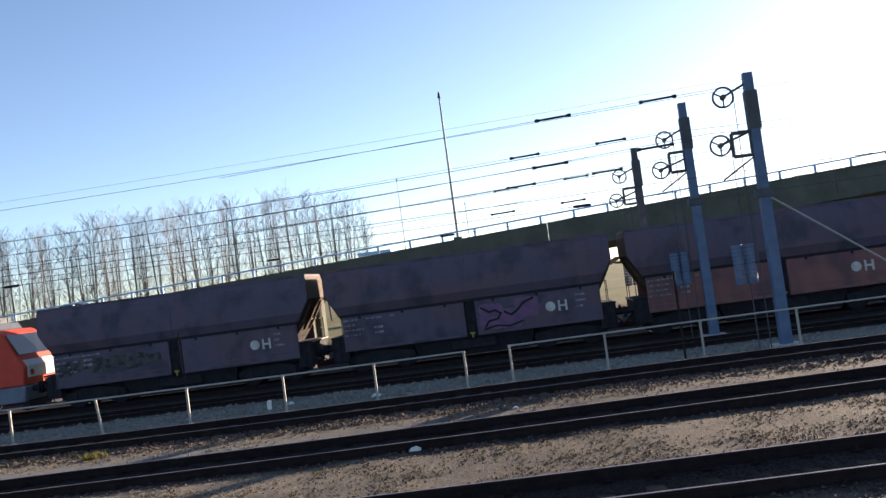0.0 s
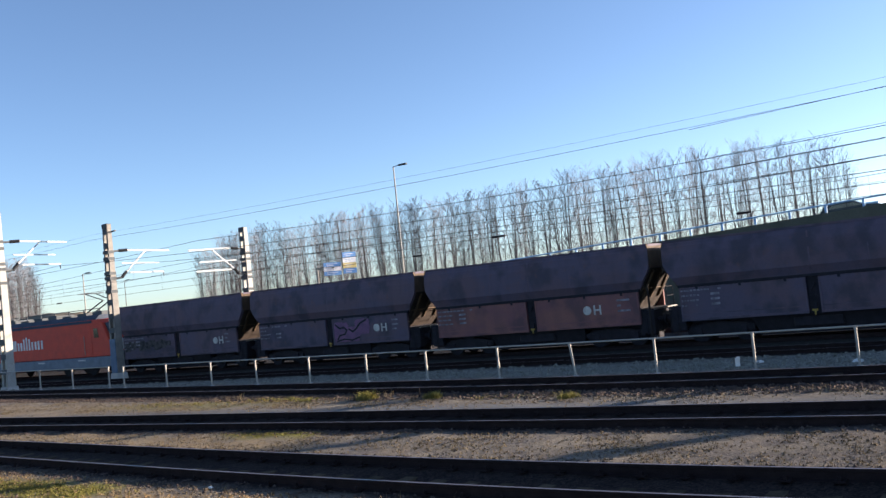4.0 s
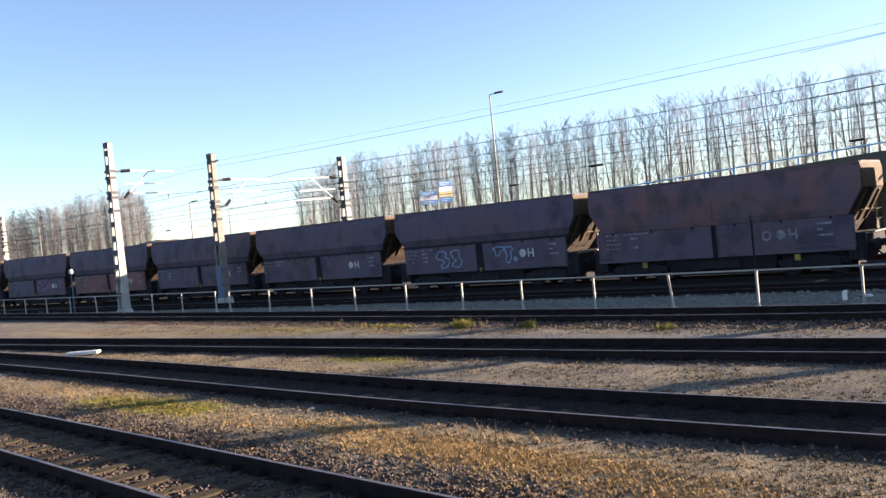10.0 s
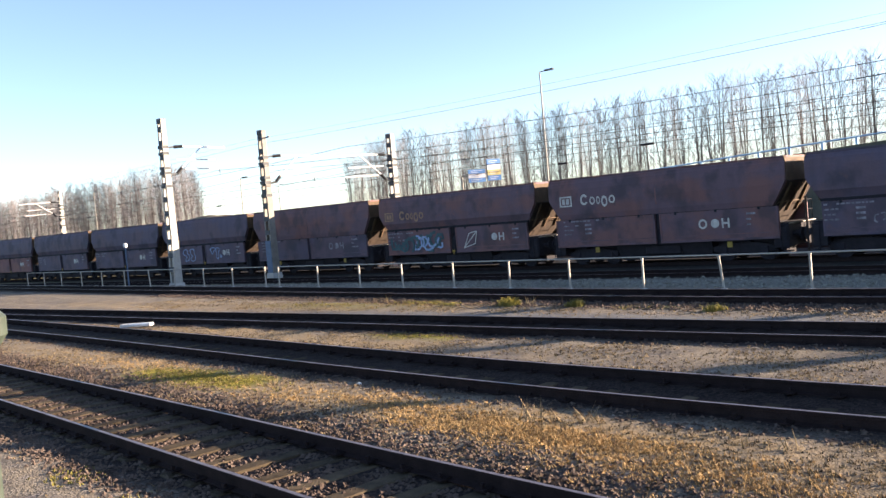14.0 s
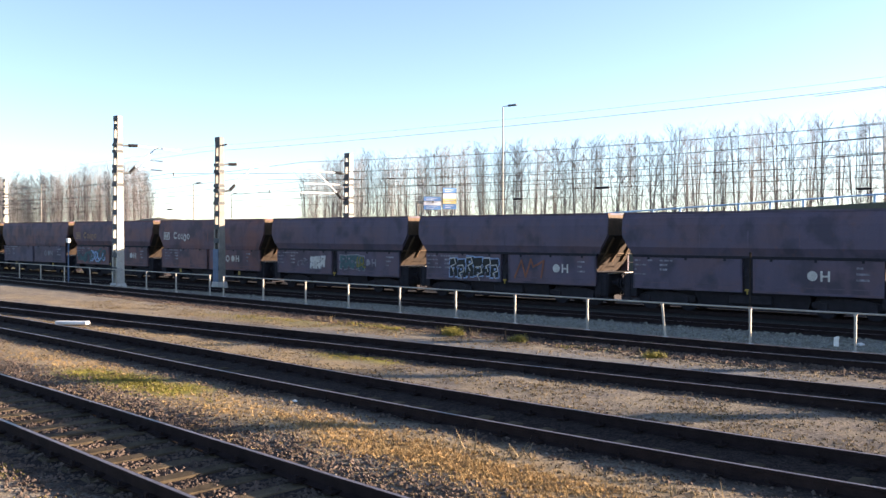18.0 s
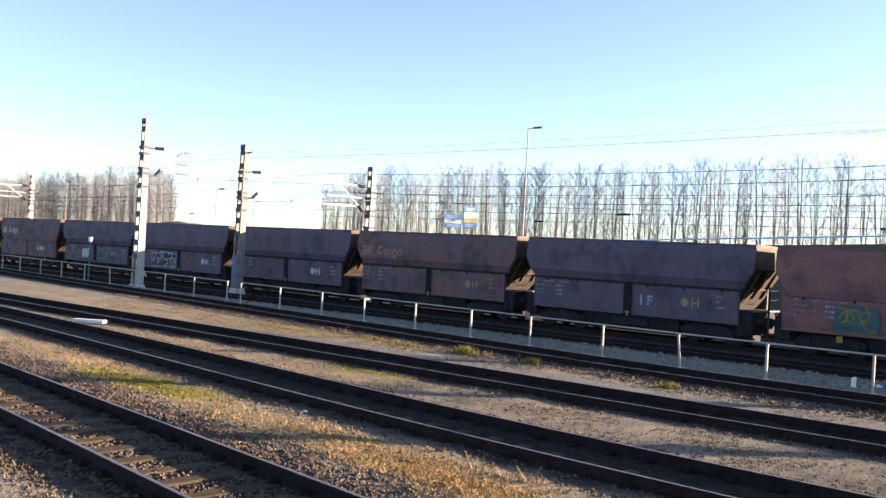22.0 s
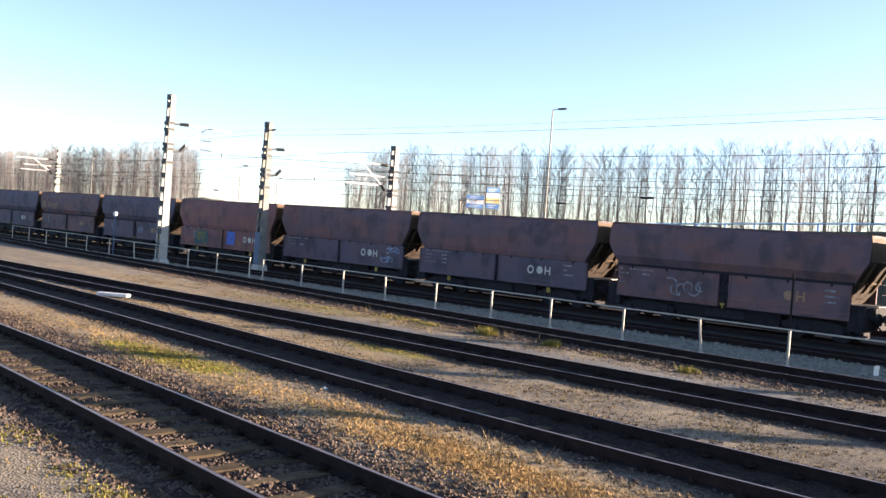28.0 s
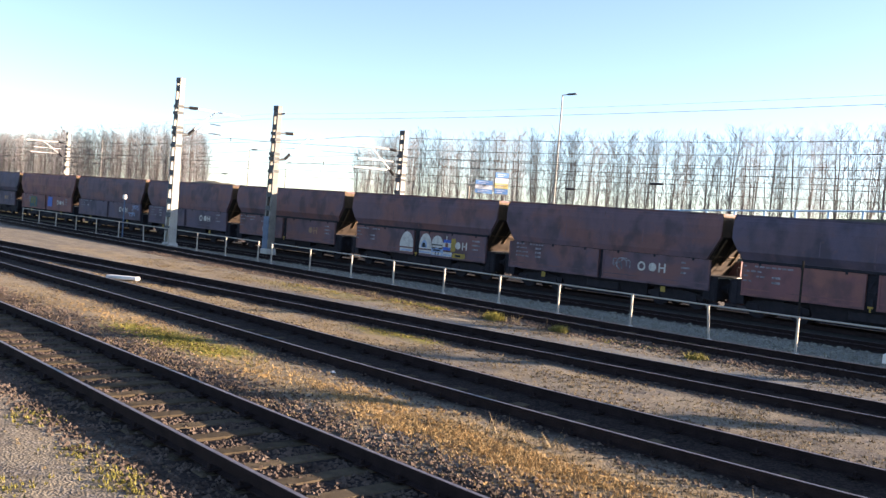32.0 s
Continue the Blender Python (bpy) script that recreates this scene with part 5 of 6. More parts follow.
        part("coupling", rod((s * (end - 0.1), 0, 1.0), (s * (end + 0.34), 0, 0.95), 0.05), "under", w)
    part("sole_bar", box(0.2 - end, -1.0, 0.82, end - 0.2, 1.0, 0.98), "under", w)
    # Chute drawn lower than real, to hide sunlit ground seen under the wagon.
    part("discharge_chute", loft([(0.18, 2.2, 0.95), (0.6, 2.35, 1.1), (0.92, 2.4, 1.25)]), "under", w)
    for s in (-1, 1):
        part("brake_gear", box(-0.9, s * 0.95 - 0.25, 0.4, 0.9, s * 0.95 + 0.25, 0.8, None, 0.05), "under", w)
    bogie(w, -3.75)
    bogie(w, 3.75)
    return w


FACE, DOOR = -1.515, -1.512          # just proud of the hopper's side and of the doors


def dot_h(w, x, material="white_mark", rings=1, size=0.42):
    z = 1.66
    if rings == 2:
        bm = bmesh.new()
        prism_ring(bm, x - 0.56, z, size * 0.48)
        part("ring_mark", bm, material, w)
    part("disc_mark", sheet(disc(x, z, size * 0.46), DOOR), material, w)
    letters("letter_mark", "H", size * 1.35, material, w, (x + 0.27, DOOR - 0.001, z - size * 0.47))


def prism_ring(bm, cx, cz, r):
    n = 18
    for k in range(n):
        a, b = k * math.tau / n, (k + 1) * math.tau / n
        q = [(cx + math.cos(t) * rr, cz + math.sin(t) * rr * 1.05) for t, rr in ((a, r), (b, r), (b, r * 0.6), (a, r * 0.6))]
        prism(q, "y", DOOR - 0.006, DOOR, bm)
    bmesh.ops.remove_doubles(bm, verts=bm.verts[:], dist=0.0005)


def data_bars(w, x, z, rng, material="grey_mark", rows=4):
    bm = bmesh.new()
    for k in range(rows):
        xx = x
        while xx < x + (1.9 if k == 0 else rng.uniform(0.3, 0.9)):
            L = rng.uniform(0.06, 0.22)
            sheet([(xx, z - k * 0.2), (xx + L, z - k * 0.2), (xx + L, z - k * 0.2 + 0.07), (xx, z - k * 0.2 + 0.07)], DOOR, bm)
            xx += L + (0.35 if rng.random() < 0.2 else 0.05)
        if k and rng.random() < 0.7:
            sheet([(x + 1.2, z - k * 0.2), (x + 1.55, z - k * 0.2), (x + 1.55, z - k * 0.2 + 0.09), (x + 1.2, z - k * 0.2 + 0.09)], DOOR, bm)
    tagged(part("data_panel", bm, material, w), kind="stuff")
    bm = bmesh.new()
    for k in range(3):
        L = rng.uniform(0.15, 0.6)
        sheet([(x + 9.2, 1.95 - k * 0.22), (x + 9.2 + L, 1.95 - k * 0.22), (x + 9.2 + L, 2.03 - k * 0.22), (x + 9.2, 2.03 - k * 0.22)], DOOR, bm)
    tagged(part("data_panel", bm, material, w), kind="stuff")


def operator_mark(w, material):
    """Framed block and a row of plain shapes, in the lettering's colour."""
    bm = bmesh.new()
    for q in ([(-5.2, 2.86), (-4.5, 2.86), (-4.5, 2.93), (-5.2, 2.93)], [(-5.2, 3.29), (-4.5, 3.29), (-4.5, 3.36), (-5.2, 3.36)], [(-5.2, 2.93), (-5.13, 2.93), (-5.13, 3.29), (-5.2, 3.29)], [(-4.57, 2.93), (-4.5, 2.93), (-4.5, 3.29), (-4.57, 3.29)], [(-5.05, 2.98), (-4.89, 2.98), (-4.89, 3.24), (-5.05, 3.24)], [(-4.82, 2.98), (-4.65, 2.98), (-4.65, 3.24), (-4.82, 3.24)]):
        sheet(q, FACE, bm)
    part("operator_block", bm, material, w)
    x = -4.0
    for wd, lo, hi in ((0.44, 2.88, 3.40), (0.32, 2.88, 3.26), (0.20, 2.88, 3.26), (0.34, 2.74, 3.26), (0.34, 2.88, 3.26)):
        bm, n = bmesh.new(), 16
        cx, cz = x + wd / 2, (lo + hi) / 2
        for k in range(n - (3 if wd > 0.4 else 0)):
            a, b = [(q + (1.5 if wd > 0.4 else 0)) * math.tau / n for q in (k, k + 1)]
            sheet([(cx + math.cos(q) * wd / 2 * f, cz + math.sin(q) * (hi - lo) / 2 * f) for q, f in ((a, 1.0), (b, 1.0), (b, 0.58), (a, 0.58))], FACE, bm)
        part("word_shape", bm, material, w)
        x += wd + 0.07


def scrawl(w, material, x0, x1, z0, z1, seed, n=14, width=0.07, y=None):
    """Loose overlapping loops of spray paint."""
    rng = random.Random(seed)
    bm = bmesh.new()
    step = (x1 - x0) / n
    for k in range(n):
        cx, cz = x0 + step * (k + 0.5), rng.uniform(z0 + 0.3 * (z1 - z0), z1 - 0.3 * (z1 - z0))
        a0, rr = rng.uniform(0, 6.28), min(step * 1.3, (z1 - z0) * 0.4) * rng.uniform(0.7, 1.2)
        pts = [(min(max(cx + math.cos(a0 + q * 0.8) * rr, x0), x1), min(max(cz + math.sin(a0 + q * 0.8) * rr, z0), z1)) for q in range(rng.randint(4, 7))]
        stroke(pts, width, (y or DOOR) - 0.0022 * (k % 5), bm)
    tagged(part("spray_paint", bm, material, w), kind="stuff")


def block_tag(w, outer, inner, x0, x1, z0, z1, seed, n):
    """Bold block shapes: an outline patch, a filling patch and a hole for each."""
    rng = random.Random(seed)
    step = (x1 - x0) / n
    for k in range(n):
        cx, cz = x0 + step * (k + 0.5), (z0 + z1) / 2 + rng.uniform(-0.05, 0.05) * (z1 - z0)
        hw, hh, lean = step * rng.uniform(0.56, 0.68), (z1 - z0) / 2 * rng.uniform(0.85, 1.0), rng.uniform(-0.12, 0.2)
        notch, side = rng.uniform(0.1, 0.5), rng.choice((-1, 1))
        raw = [(-1, -1), (-0.2, -1), (-0.1, -0.6), (0.2, -0.6), (0.3, -1), (1, -0.95), (0.9, -0.1), (0.6, 0.0), (1, 0.35), (0.85, 1), (-0.9, 0.95), (-1, 0.3), (-1 + notch, 0.1), (-0.95, -0.2)]
        pts = [(cx + side * u * hw + v * lean * hw, cz + v * hh) for u, v in raw]
        pts = pts if side > 0 else pts[::-1]
        part("spray_patch", sheet(pts, DOOR - 0.0015 * (k % 2)), outer, w)
        part("spray_patch", sheet([(cx + (u - cx) * 0.82, cz + (v - cz) * 0.88) for u, v in pts], DOOR - 0.008 - 0.0015 * (k % 2)), inner, w)
        hx, hz = cx + rng.uniform(-0.1, 0.15) * hw, cz + rng.choice((-0.1, 0.4)) * hh
        part("spray_patch", sheet([(hx - 0.2 * hw, hz - 0.12 * hh), (hx + 0.22 * hw, hz - 0.08 * hh), (hx + 0.16 * hw, hz + 0.14 * hh), (hx - 0.18 * hw, hz + 0.1 * hh)], DOOR - 0.016), outer, w)


def blob(w, material, x0, x1, z0, z1, seed, y=None, n=22):
    """A filled spray-painted patch with an uneven outline."""
    rng = random.Random(seed)
    cx, cz = (x0 + x1) / 2, (z0 + z1) / 2
    pts = []
    for k in range(n):
        a = k * math.tau / n
        c, s = math.cos(a), math.sin(a)
        f = 1 / max(abs(c), abs(s)) * rng.uniform(0.84, 1.0)
        pts.append((cx + c * f * (x1 - x0) / 2, cz + s * f * (z1 - z0) / 2))
    part("spray_patch", sheet(pts, (y or DOOR) + 0.002), material, w)


def train_x(t):
    """How far the train has gone along the line since the start."""
    return -7.3215 * t - 0.00706 * t * t


FRONT = -21.65                                   # the first wagon's front end at the start
TURN = math.degrees(math.atan(SLOPE))
LENGTHS = [12.1, 12.1, 11.95, 12.05, 12.0, 12.2, 12.5, 12.5, 12.4, 12.3, 12.15, 12.1, 12.05, 12.1, 12.7, 12.25, 12.45, 12.15, 12.4, 12.0, 12.1, 12.1, 12.1]
kinds = {"dark": wagon("hopper_dark"), "brown": wagon("hopper_brown"), "redlow": wagon("hopper_dark", "hopper_red"), "long_red": wagon("hopper_red", None, True), "long_brown": wagon("hopper_brown", None, True), "long_dark": wagon("hopper_brown", "hopper_dark", True)}
PLAN = ["dark", "dark", "redlow", "dark", "dark", "dark", "long_dark", "brown", "long_brown", "dark", "dark", "dark", "brown", "dark", "long_red", "long_dark", "long_dark", "brown", "brown", "long_brown", "redlow", "dark", "brown"]
PAINT = {"dark": "sooty dark brown", "brown": "sooty red-brown", "redlow": "dark hopper wagon with reddish doors,", "long_red": "faded oxide-red flush-sided", "long_brown": "sooty red-brown flush-sided", "long_dark": "red-brown hopper with dark doors,"}
LABEL = {2: "with violet graffiti", 6: "with white outlined graffiti", 8: "with orange operator mark", 9: "with white operator mark", 10: "with pale graffiti", 11: "with black and white graffiti", 13: "with faded orange operator mark", 15: "with a blue paint patch", 16: "with pale blue tags", 19: "with white and blue graffiti"}
wagons = []
used = set()
for k, kind in enumerate(PLAN, 1):
    wagons.append(copy_thing(kinds[kind], Matrix()) if kind in used else kinds[kind])
    used.add(kind)
random.seed(77)
for k, (w, kind) in enumerate(zip(wagons, PLAN), 1):
    base = PAINT[kind]
    tagged(w, (base + " coal hopper wagon " if "hopper" not in base else base + " loaded with coal ") + LABEL.get(k, "with white lettering"), "coal wagon", "coal wagons of the train")
    rng = random.Random(300 + k)
    mk = {13: "rust_mark", 14: "rust_mark", 18: "rust_mark", 7: "grey_mark", 10: "grey_mark"}.get(k, "white_mark")
    dot_h(w, {1: 3.35, 2: 3.15, 6: 2.65, 8: 2.95, 11: 3.0, 12: 2.55, 15: 3.2, 19: 3.15}.get(k, 2.75), mk, 2 if k in (7, 9, 15, 16, 17, 20) else 1)
    data_bars(w, -5.05, 2.1, rng, "grey_mark")
    if k == 1:
        for q in range(9):
            blob(w, "grime", -5.1 + q * 0.48, -4.4 + q * 0.48, 1.35 + 0.1 * (q % 3), 1.9 + 0.1 * (q % 2), 50 + q, DOOR - 0.0005 * q)
    if k == 2:
        blob(w, "violet", 0.30, 1.35, 1.02, 2.12, 6)
        blob(w, "violet", 1.15, 2.05, 1.02, 1.85, 61, DOOR - 0.002)
        blob(w, "violet", 1.75, 2.75, 1.35, 2.20, 62, DOOR - 0.004)
        swirl = bmesh.new()
        stroke([(0.45, 1.95), (0.75, 1.75), (1.0, 1.8), (1.2, 1.65), (1.05, 1.45), (0.7, 1.4), (0.55, 1.2)], 0.08, DOOR - 0.008, swirl)
        stroke([(1.35, 1.7), (1.6, 1.55), (1.85, 1.7), (2.1, 1.95), (2.5, 2.1)], 0.09, DOOR - 0.011, swirl)
        stroke([(0.5, 1.1), (1.0, 1.2), (1.5, 1.12), (2.0, 1.25)], 0.07, DOOR - 0.014, swirl)
        tagged(part("spray_paint", swirl, "black_mark", w), kind="stuff")
    if k == 6:
        for pts in ([(-2.9, 1.75), (-2.7, 2.02), (-2.35, 2.02), (-2.2, 1.9), (-2.3, 1.72), (-2.05, 1.62), (-2.0, 1.42), (-2.2, 1.2), (-2.55, 1.15), (-2.6, 1.3), (-2.35, 1.45), (-2.5, 1.6), (-2.75, 1.62), (-2.9, 1.75)], [(-1.9, 1.95), (-1.65, 2.05), (-1.35, 2.02), (-1.3, 1.62), (-1.15, 1.5), (-1.3, 1.2), (-1.6, 1.15), (-1.85, 1.25), (-1.75, 1.42), (-1.55, 1.5), (-1.75, 1.65), (-1.9, 1.95)],
                    [(0.85, 1.95), (1.1, 2.05), (1.5, 2.02), (1.55, 1.88), (1.3, 1.8), (1.2, 1.6), (1.0, 1.62), (1.02, 1.8), (0.85, 1.95)], [(1.6, 2.0), (1.95, 2.02), (2.1, 1.9), (1.95, 1.75), (1.95, 1.45), (1.8, 1.22), (1.6, 1.3), (1.7, 1.6), (1.62, 1.8), (1.6, 2.0)], [(2.15, 1.5), (2.3, 1.42), (2.2, 1.3), (2.1, 1.4), (2.15, 1.5)]):
            line = bmesh.new()
            stroke(pts, 0.055, DOOR, line)
            part("spray_line", line, "pale_blue", w, "pale outlined spray letter")
    if k == 8:
        operator_mark(w, "rust_mark")
        scrawl(w, "teal", -4.8, -0.7, 1.1, 2.1, 10, 10, 0.16)
        scrawl(w, "pale_blue", -2.9, -0.8, 1.15, 2.0, 11, 7, 0.11, DOOR - 0.004)
        stroke_bm = bmesh.new()
        stroke([(0.8, 1.15), (1.6, 1.35), (1.75, 2.0), (0.8, 1.15), (1.2, 1.9), (1.7, 2.0)], 0.05, DOOR, stroke_bm)
        tagged(part("spray_paint", stroke_bm, "white_mark", w), kind="stuff")
    if k == 9:
        operator_mark(w, "white_mark")
    if k == 10:
        block_tag(w, "grey_mark", "white_mark", -2.1, -0.75, 1.2, 2.05, 31, 3)
        scrawl(w, "grey_mark", -3.2, -2.3, 1.35, 1.8, 32, 4, 0.05)
        block_tag(w, "grey_mark", "teal", 0.5, 2.5, 1.2, 2.1, 33, 4)
        scrawl(w, "green_weed", 1.9, 2.6, 1.3, 2.0, 34, 4, 0.06, DOOR - 0.02)
    if k == 11:
        block_tag(w, "pale_blue", "black_mark", -3.5, -0.35, 1.0, 2.15, 16, 6)
        for q, (x, z) in enumerate(((-3.3, 1.7), (-2.75, 1.35), (-2.2, 1.75), (-1.6, 1.3), (-1.05, 1.75), (-0.6, 1.4))):
            curl = bmesh.new()
            stroke([(x - 0.22, z + 0.30), (x + 0.12, z + 0.34), (x + 0.2, z + 0.05), (x - 0.1, z - 0.08), (x + 0.05, z - 0.34)], 0.05, DOOR - 0.019 - 0.001 * q, curl)
            part("spray_line", curl, "white_mark", w)
        zig = bmesh.new()
        stroke([(0.6, 1.15), (1.0, 2.0), (1.25, 1.2), (1.55, 2.05), (1.7, 1.7), (2.3, 2.0), (2.15, 1.2)], 0.09, DOOR, zig)
        tagged(part("spray_paint", zig, "orange_paint", w), kind="stuff")
    if k == 13:
        operator_mark(w, "rust_mark")
    if k == 14:
        letters("letter_mark", "I", 0.6, "pale_blue", w, (0.6, DOOR, 1.4))
        letters("letter_mark", "F", 0.6, "pale_blue", w, (0.95, DOOR, 1.4))
    if k == 15:
        blob(w, "teal", -3.6, -1.8, 1.0, 2.1, 18)
        scrawl(w, "green_weed", -3.4, -2.0, 1.1, 2.1, 19, 6, 0.07, DOOR - 0.004)
        blob(w, "blue_paint", 0.45, 1.5, 1.2, 2.15, 20)
    if k == 16:
        scrawl(w, "pale_blue", 4.2, 5.2, 1.72, 2.1, 21, 7, 0.032)
        scrawl(w, "pale_blue", 3.7, 4.7, 1.2, 1.5, 22, 7, 0.038)
    if k == 18:
        scrawl(w, "grey_mark", -2.6, -0.9, 1.2, 1.9, 23, 6, 0.07)
    if k == 19:
        def dome(cx, r, z0, tall, mm, dy):
            part("spray_patch", sheet([(cx + math.cos(a * math.pi / 14) * r, z0 + math.sin(a * math.pi / 14) * tall) for a in range(15)], DOOR - dy), mm, w)

        def bar(x0, x1, z0, z1, mm, dy):
            part("spray_patch", sheet([(x0, z0), (x1, z0), (x1, z1), (x0, z1)], DOOR - dy), mm, w)

        dome(-0.78, 0.55, 1.32, 0.85, "white_mark", 0)
        bar(-1.3, -0.25, 1.05, 1.24, "white_mark", 0)
        bar(-1.22, -0.35, 1.09, 1.17, "pale_blue", 0.004)
        dome(0.72, 0.50, 1.32, 0.85, "white_mark", 0)
        dome(0.62, 0.24, 1.38, 0.42, "pale_blue", 0.004)
        dome(0.60, 0.15, 1.40, 0.26, "black_mark", 0.008)
        bar(0.25, 1.2, 1.05, 1.24, "white_mark", 0)
        bar(0.3, 1.1, 1.09, 1.16, "pale_blue", 0.004)
        dome(1.62, 0.42, 1.62, 0.48, "white_mark", 0)
        bar(1.2, 2.05, 1.56, 1.62, "black_mark", 0.004)
        bar(1.27, 1.97, 1.45, 1.56, "white_mark", 0)
        for x0, x1, z0, z1 in ((1.22, 1.50, 1.38, 1.44), (1.74, 2.02, 1.38, 1.44), (1.35, 1.9, 1.26, 1.34), (1.5, 1.56, 1.05, 1.2), (1.72, 1.78, 1.05, 1.2)):
            bar(x0, x1, z0, z1, "black_mark", 0.006)
        bar(1.2, 2.1, 1.02, 1.44, "pale_blue", 0)
        bar(1.28, 2.0, 1.06, 1.18, "white_mark", 0.003)
        bar(2.08, 2.62, 1.36, 1.92, "blue_paint", 0)
        bar(2.02, 2.66, 1.52, 1.76, "white_mark", 0.004)
        bar(2.28, 2.34, 1.92, 2.12, "white_mark", 0.004)
        part("spray_patch", sheet(disc(2.34, 1.64, 0.12), DOOR - 0.008), "orange_paint", w)
        bar(2.08, 2.75, 1.02, 1.26, "white_mark", 0)
        bar(2.14, 2.68, 1.06, 1.14, "pale_blue", 0.004)
        blob(w, "yellow_paint", 2.62, 3.0, 1.3, 2.05, 25, DOOR + 0.0025)
        blob(w, "yellow_paint", 2.78, 3.75, 0.98, 1.26, 24)
        blob(w, "black_mark", 3.0, 3.4, 1.05, 1.18, 27, DOOR - 0.005)
    if k == 20:
        scrawl(w, "grey_mark", 0.7, 1.6, 1.25, 2.0, 26, 5, 0.06)


# ---- locomotives ----
def locomotive(label):
    t = thing("electric_locomotive", label, "locomotive", "locomotives of the train")
    side = [(9.35, 1.22), (9.45, 2.0), (9.2, 2.35), (8.62, 3.42), (8.25, 3.62), (-8.25, 3.62), (-8.62, 3.42), (-9.2, 2.35), (-9.45, 2.0), (-9.35, 1.22)]
    part("body", prism(side, "y", -1.49, 1.49, None, 0.05), "red_loco", t)
    part("skirt", prism([(9.3, 0.55), (9.42, 1.21), (-9.42, 1.21), (-9.3, 0.55)], "y", -1.5, 1.5, None, 0.04), "grey_loco", t, "blue-grey lower skirt")
    part("roof", prism([(-1.42, 3.62), (1.42, 3.62), (1.1, 3.92), (-1.1, 3.92)], "x", -7.9, 7.9, None, 0.03), "roof_loco", t, "dark slate-blue roof")
    for s in (-1, 1):
        part("roof_band", box(-7.6, s * 1.5 - 0.012, 3.42, 7.6, s * 1.5 + 0.012, 3.6), "roof_loco", t)
        for e in (-1, 1):
            bm = prism([(e * 7.7, 2.45), (e * 8.25, 2.45), (e * 8.1, 3.05), (e * 7.7, 3.05)], "y", s * 1.495 - 0.012, s * 1.495 + 0.012)
            part("cab_window", bm, "glass", t)
            part("cab_door", box(e * 6.75, s * 1.5 - 0.008, 1.3, e * 7.45, s * 1.5 + 0.008, 3.2), "red_loco", t)
            part("door_rail", rod((e * 6.7, s * 1.55, 1.4), (e * 6.7, s * 1.55, 2.6), 0.02), "galv", t)
        x = -1.8
        for wd, hh in ((0.46, 0.72), (0.56, 0.56), (0.17, 0.78), (0.17, 0.9), (0.17, 0.78), (0.6, 0.56), (0.6, 0.6)):
            bm = bmesh.new()
            if wd < 0.2:
                box(x, s * 1.5 - 0.01, 2.0, x + wd, s * 1.5 + 0.01, 2.0 + hh, bm)
            else:
                for x0 in (x, x + wd - 0.2):
                    box(x0, s * 1.5 - 0.01, 2.0, x0 + 0.2, s * 1.5 + 0.01, 2.0 + hh, bm)
            part("word_shape", bm, "white_loco", t, "white word shape")
            x += wd + 0.16
        for k in range(4):
            part("data_panel", box(-8 + k * 4.6, s * 1.505 - 0.01, 1.0, -7.2 + k * 4.6, s * 1.505 + 0.01, 1.08), "white_mark", t)
    for e in (-1, 1):
        bm = prism([(e * 9.14, 2.5), (e * 9.18, 2.52), (e * 8.70, 3.38), (e * 8.66, 3.36)], "y", -1.3, 1.3)
        part("windscreen", bm, "glass", t)
        bm = prism([(e * 9.42, 1.55), (e * 9.47, 1.55), (e * 9.48, 2.02), (e * 9.30, 2.28), (e * 9.26, 2.26), (e * 9.43, 2.0)], "y", -1.25, 1.25)
        part("nose_panel", bm, "white_loco", t, "white nose panel")
        for y in (-1.0, 1.0):
            part("headlight", rod((e * 9.46, y, 1.75), (e * 9.50, y, 1.75), 0.13, None, 12), "lamp_lens", t)
            bm = rod((e * 9.35, y * 0.88, 1.06), (e * 9.7, y * 0.88, 1.06), 0.12, None, 10)
            rod((e * 9.7, y * 0.88, 1.06), (e * 9.78, y * 0.88, 1.06), 0.25, bm, 16)
            part("buffer", bm, "under", t)
        part("plough", box(e * 9.1, -1.3, 0.2, e * 9.4, 1.3, 0.6, None, 0.03), "under", t)
        for d in (-1.4, 1.4):
            bm = bmesh.new()
            for s in (-1, 1):
                rod((e * 4.95 + d, s * 0.70, 0.62), (e * 4.95 + d, s * 0.80, 0.62), 0.62, bm, 24)
            rod((e * 4.95 + d, -0.9, 0.62), (e * 4.95 + d, 0.9, 0.62), 0.1, bm, 8)
            part("wheelset", bm, "under", t)
        for s in (-1, 1):
            part("bogie_frame", box(e * 4.95 - 2.0, s * 1.15 - 0.08, 0.4, e * 4.95 + 2.0, s * 1.15 + 0.08, 0.75), "under", t)
    bm = bmesh.new()
    for k in range(9):
        x = -7 + k * 1.7
        box(x, -0.7, 3.9, x + 1.0, 0.7, 4.05 + 0.06 * (k % 3), bm)
        rod((x + 0.5, -0.5, 4.0), (x + 0.5, -0.5, 4.35), 0.05, bm)
    rod((-7, -0.5, 4.35), (7, -0.5, 4.35), 0.025, bm)
    part("roof_gear", bm, "mast_dark", t, "dark roof equipment")
    raised = part("pantograph", box(4.8, -0.6, 3.95, 5.8, 0.6, 4.1), "mast_dark", t, "raised pantograph")
    for y in (-0.5, 0.5):
        part("lower_arm", rod((5.2, y * 0.6, 4.05), (7.3, y * 0.6, 4.85), 0.045), "mast_dark", raised)
        part("upper_arm", rod((7.3, y * 0.6, 4.85), (5.6, y * 0.8, 5.38), 0.035), "mast_dark", raised)
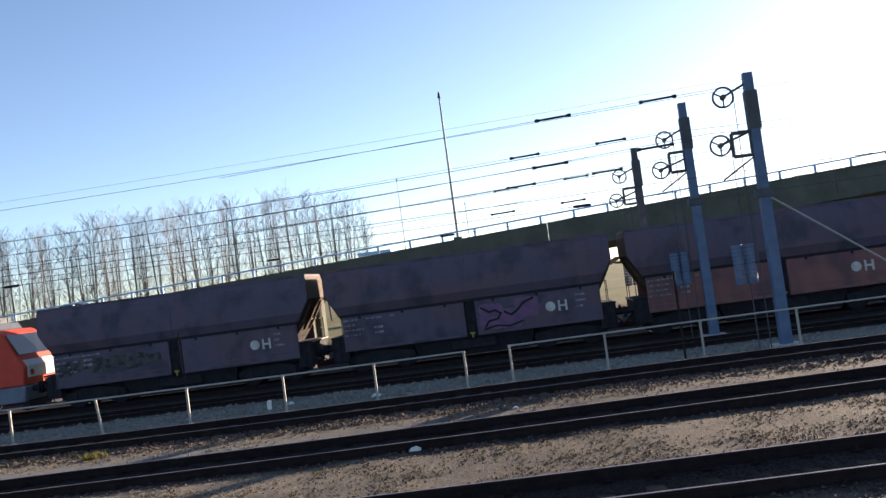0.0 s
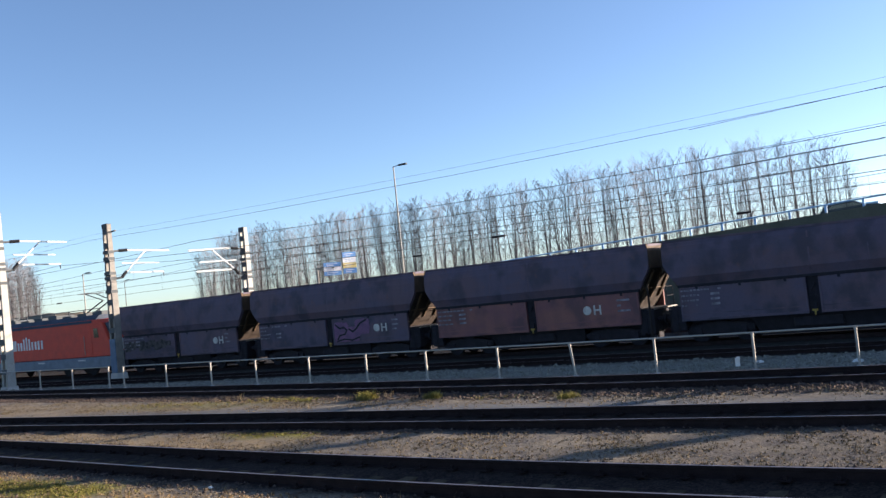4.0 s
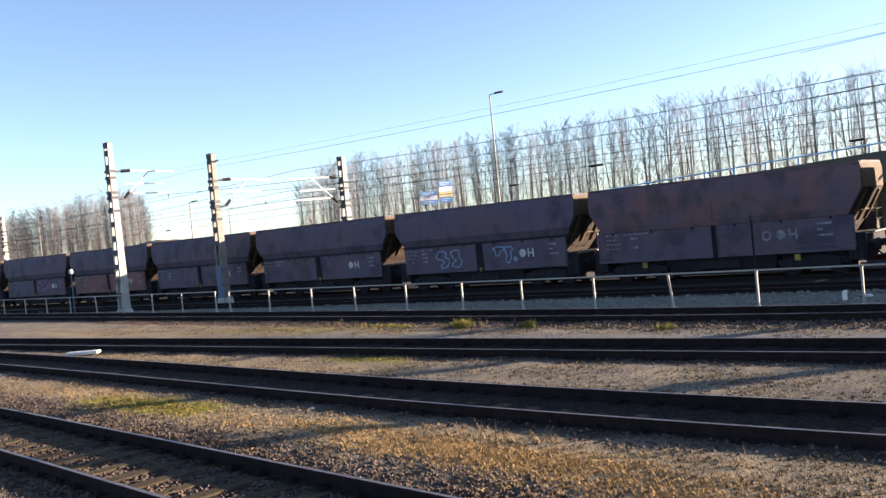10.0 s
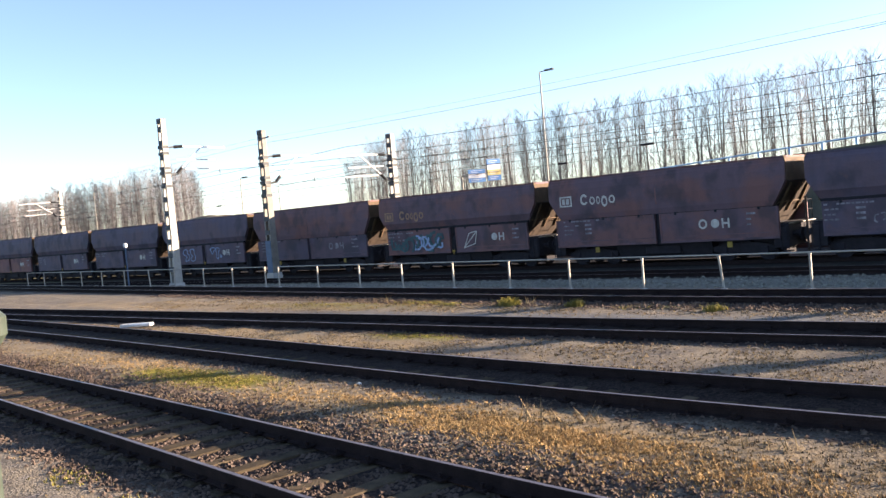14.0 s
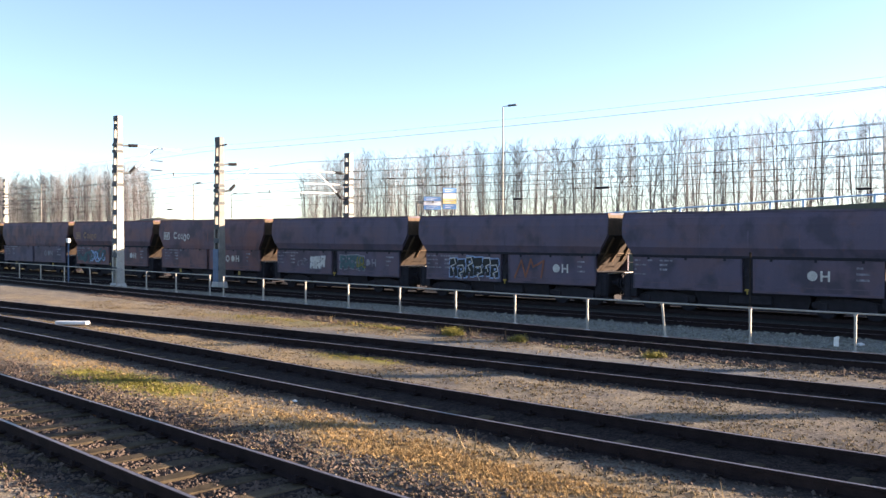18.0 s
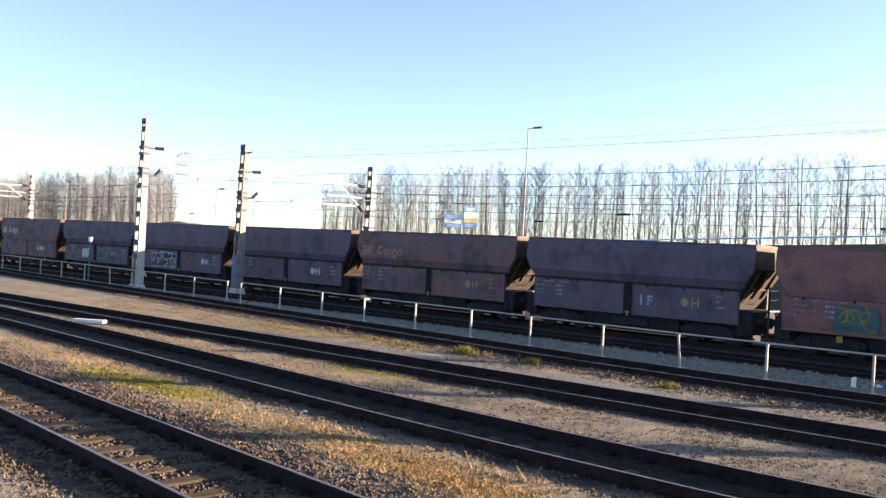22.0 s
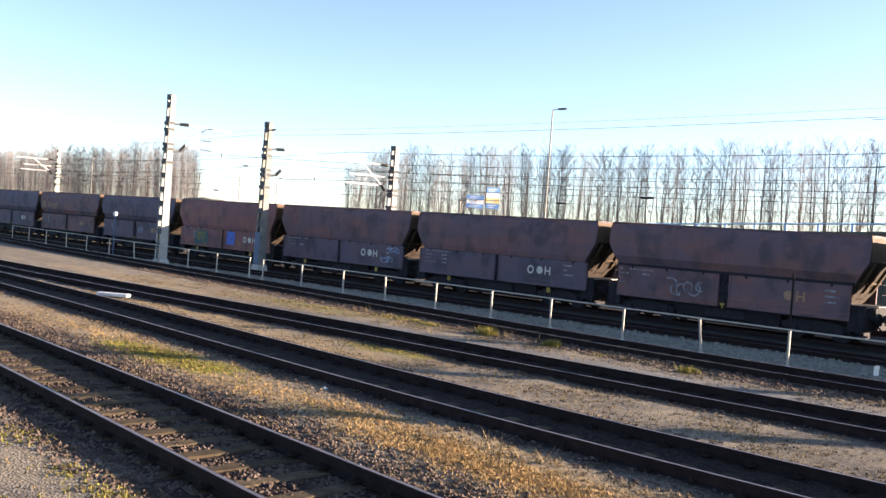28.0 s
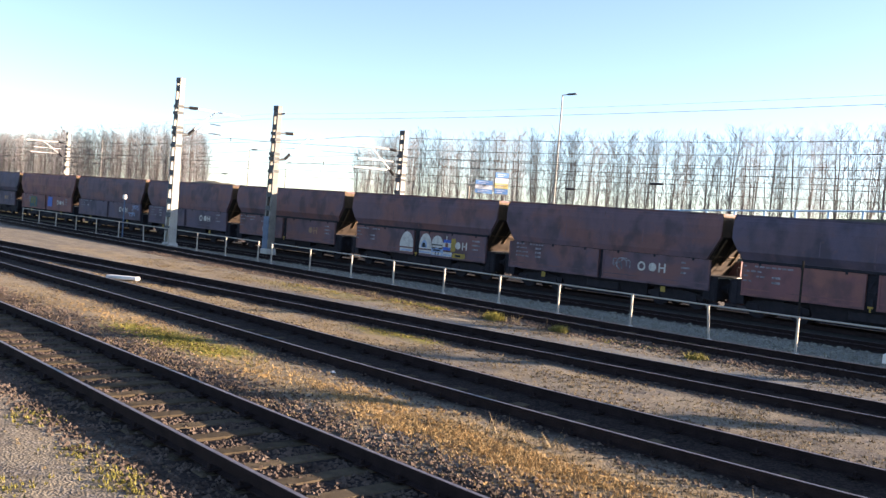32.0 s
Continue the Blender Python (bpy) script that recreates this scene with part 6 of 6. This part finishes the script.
    for d in (-0.18, 0.18):
        part("contact_strip", rod((5.6 + d, -0.85, 5.42), (5.6 + d, 0.85, 5.42), 0.03), "mast_dark", raised)
    folded = part("folded_pantograph", rod((-4.7, -0.85, 4.28), (-4.7, 0.85, 4.28), 0.025), "mast_dark", t)
    for y in (-0.5, 0.5):
        part("arm", rod((-6.3, y, 4.15), (-4.7, y, 4.25), 0.04), "mast_dark", folded)
    return t


loco_rear = locomotive("traffic-red electric locomotive coupled before the wagons")
loco_front = copy_thing(loco_rear, Matrix())
loco_front["label"] = "traffic-red electric locomotive leading the coal train"


# ---- cars on the viaduct ----
def car(label, paint, tall=1.45, length=4.5):
    t = thing("car", label, "car", "cars on the viaduct")
    h = length / 2
    part("body", prism([(-h, 0.35), (h, 0.35), (h, 0.72), (h - 0.35, 0.86), (h - 1.1, 0.94), (-h + 0.15, 0.98), (-h, 0.8)], "y", -0.85, 0.85, None, 0.05), paint, t)
    part("cabin", prism([(h - 1.25, 0.92), (h - 1.95, tall - 0.03), (-h + 0.9, tall), (-h + 0.3, tall - 0.12), (-h + 0.12, 0.95)], "y", -0.74, 0.74, None, 0.05), paint, t)
    for s in (-1, 1):
        part("window", prism([(h - 1.4, 0.97), (h - 1.97, tall - 0.12), (h - 2.45, tall - 0.12), (h - 2.45, 0.97)], "y", s * 0.745 - 0.01, s * 0.745 + 0.01), "glass", t)
        part("window", prism([(h - 2.55, 0.97), (h - 2.55, tall - 0.12), (-h + 0.95, tall - 0.12), (-h + 0.6, 0.97)], "y", s * 0.745 - 0.01, s * 0.745 + 0.01), "glass", t)
        for x in (-h + 0.85, h - 0.85):
            wl = part("wheel", rod((x, s * 0.72, 0.32), (x, s * 0.88, 0.32), 0.32, None, 18), "rubber", t)
            part("rim", rod((x, s * 0.88, 0.32), (x, s * 0.89, 0.32), 0.19, None, 12), "galv", wl)
    return t


car_a = car("dark grey car driving over the viaduct", "car_dark", 1.36)
car_b = car("silver-blue estate car driving over the viaduct", "car_silver", 1.62, 5.0)
car_c = car("pale blue car driving over the viaduct", "car_silver", 1.5, 4.6)


# ---- what moves ----
def motions():
    def on_line(off):
        rows = []
        for t in range(0, 33, 4):
            x = train_x(t) + off
            rows.append((t, pose(x, TRAIN(x), MAIN_Z, 0, 0, TURN)))
        return rows

    for k, w in enumerate(wagons, 1):
        walk(w, on_line(FRONT + sum(LENGTHS[:k - 1]) + LENGTHS[k - 1] / 2))
    walk(loco_rear, on_line(FRONT - 9.8))
    walk(loco_front, on_line(FRONT - 29.4))
    for ob, t0, x0, v, lane in ((car_a, 2.0, -27.5, 6.4, VY + 8.4), (car_b, 16.3, -30.0, 16.7, VY + 2.6), (car_c, 30.3, -37.2, 19.7, VY + 2.6)):
        rows = []
        for t in sorted({0, 32} | {min(max(t0 + d, 0), 32) for d in (-7, -4, -2, 0, 2, 4, 8)}):
            x = min(max(x0 + v * (t - t0), -112), 112)
            rows.append((t, pose(x, lane, deck_z(x) - 0.41, 0, -math.degrees(math.atan(0.045)), 0)))
        walk(ob, rows)


motions()
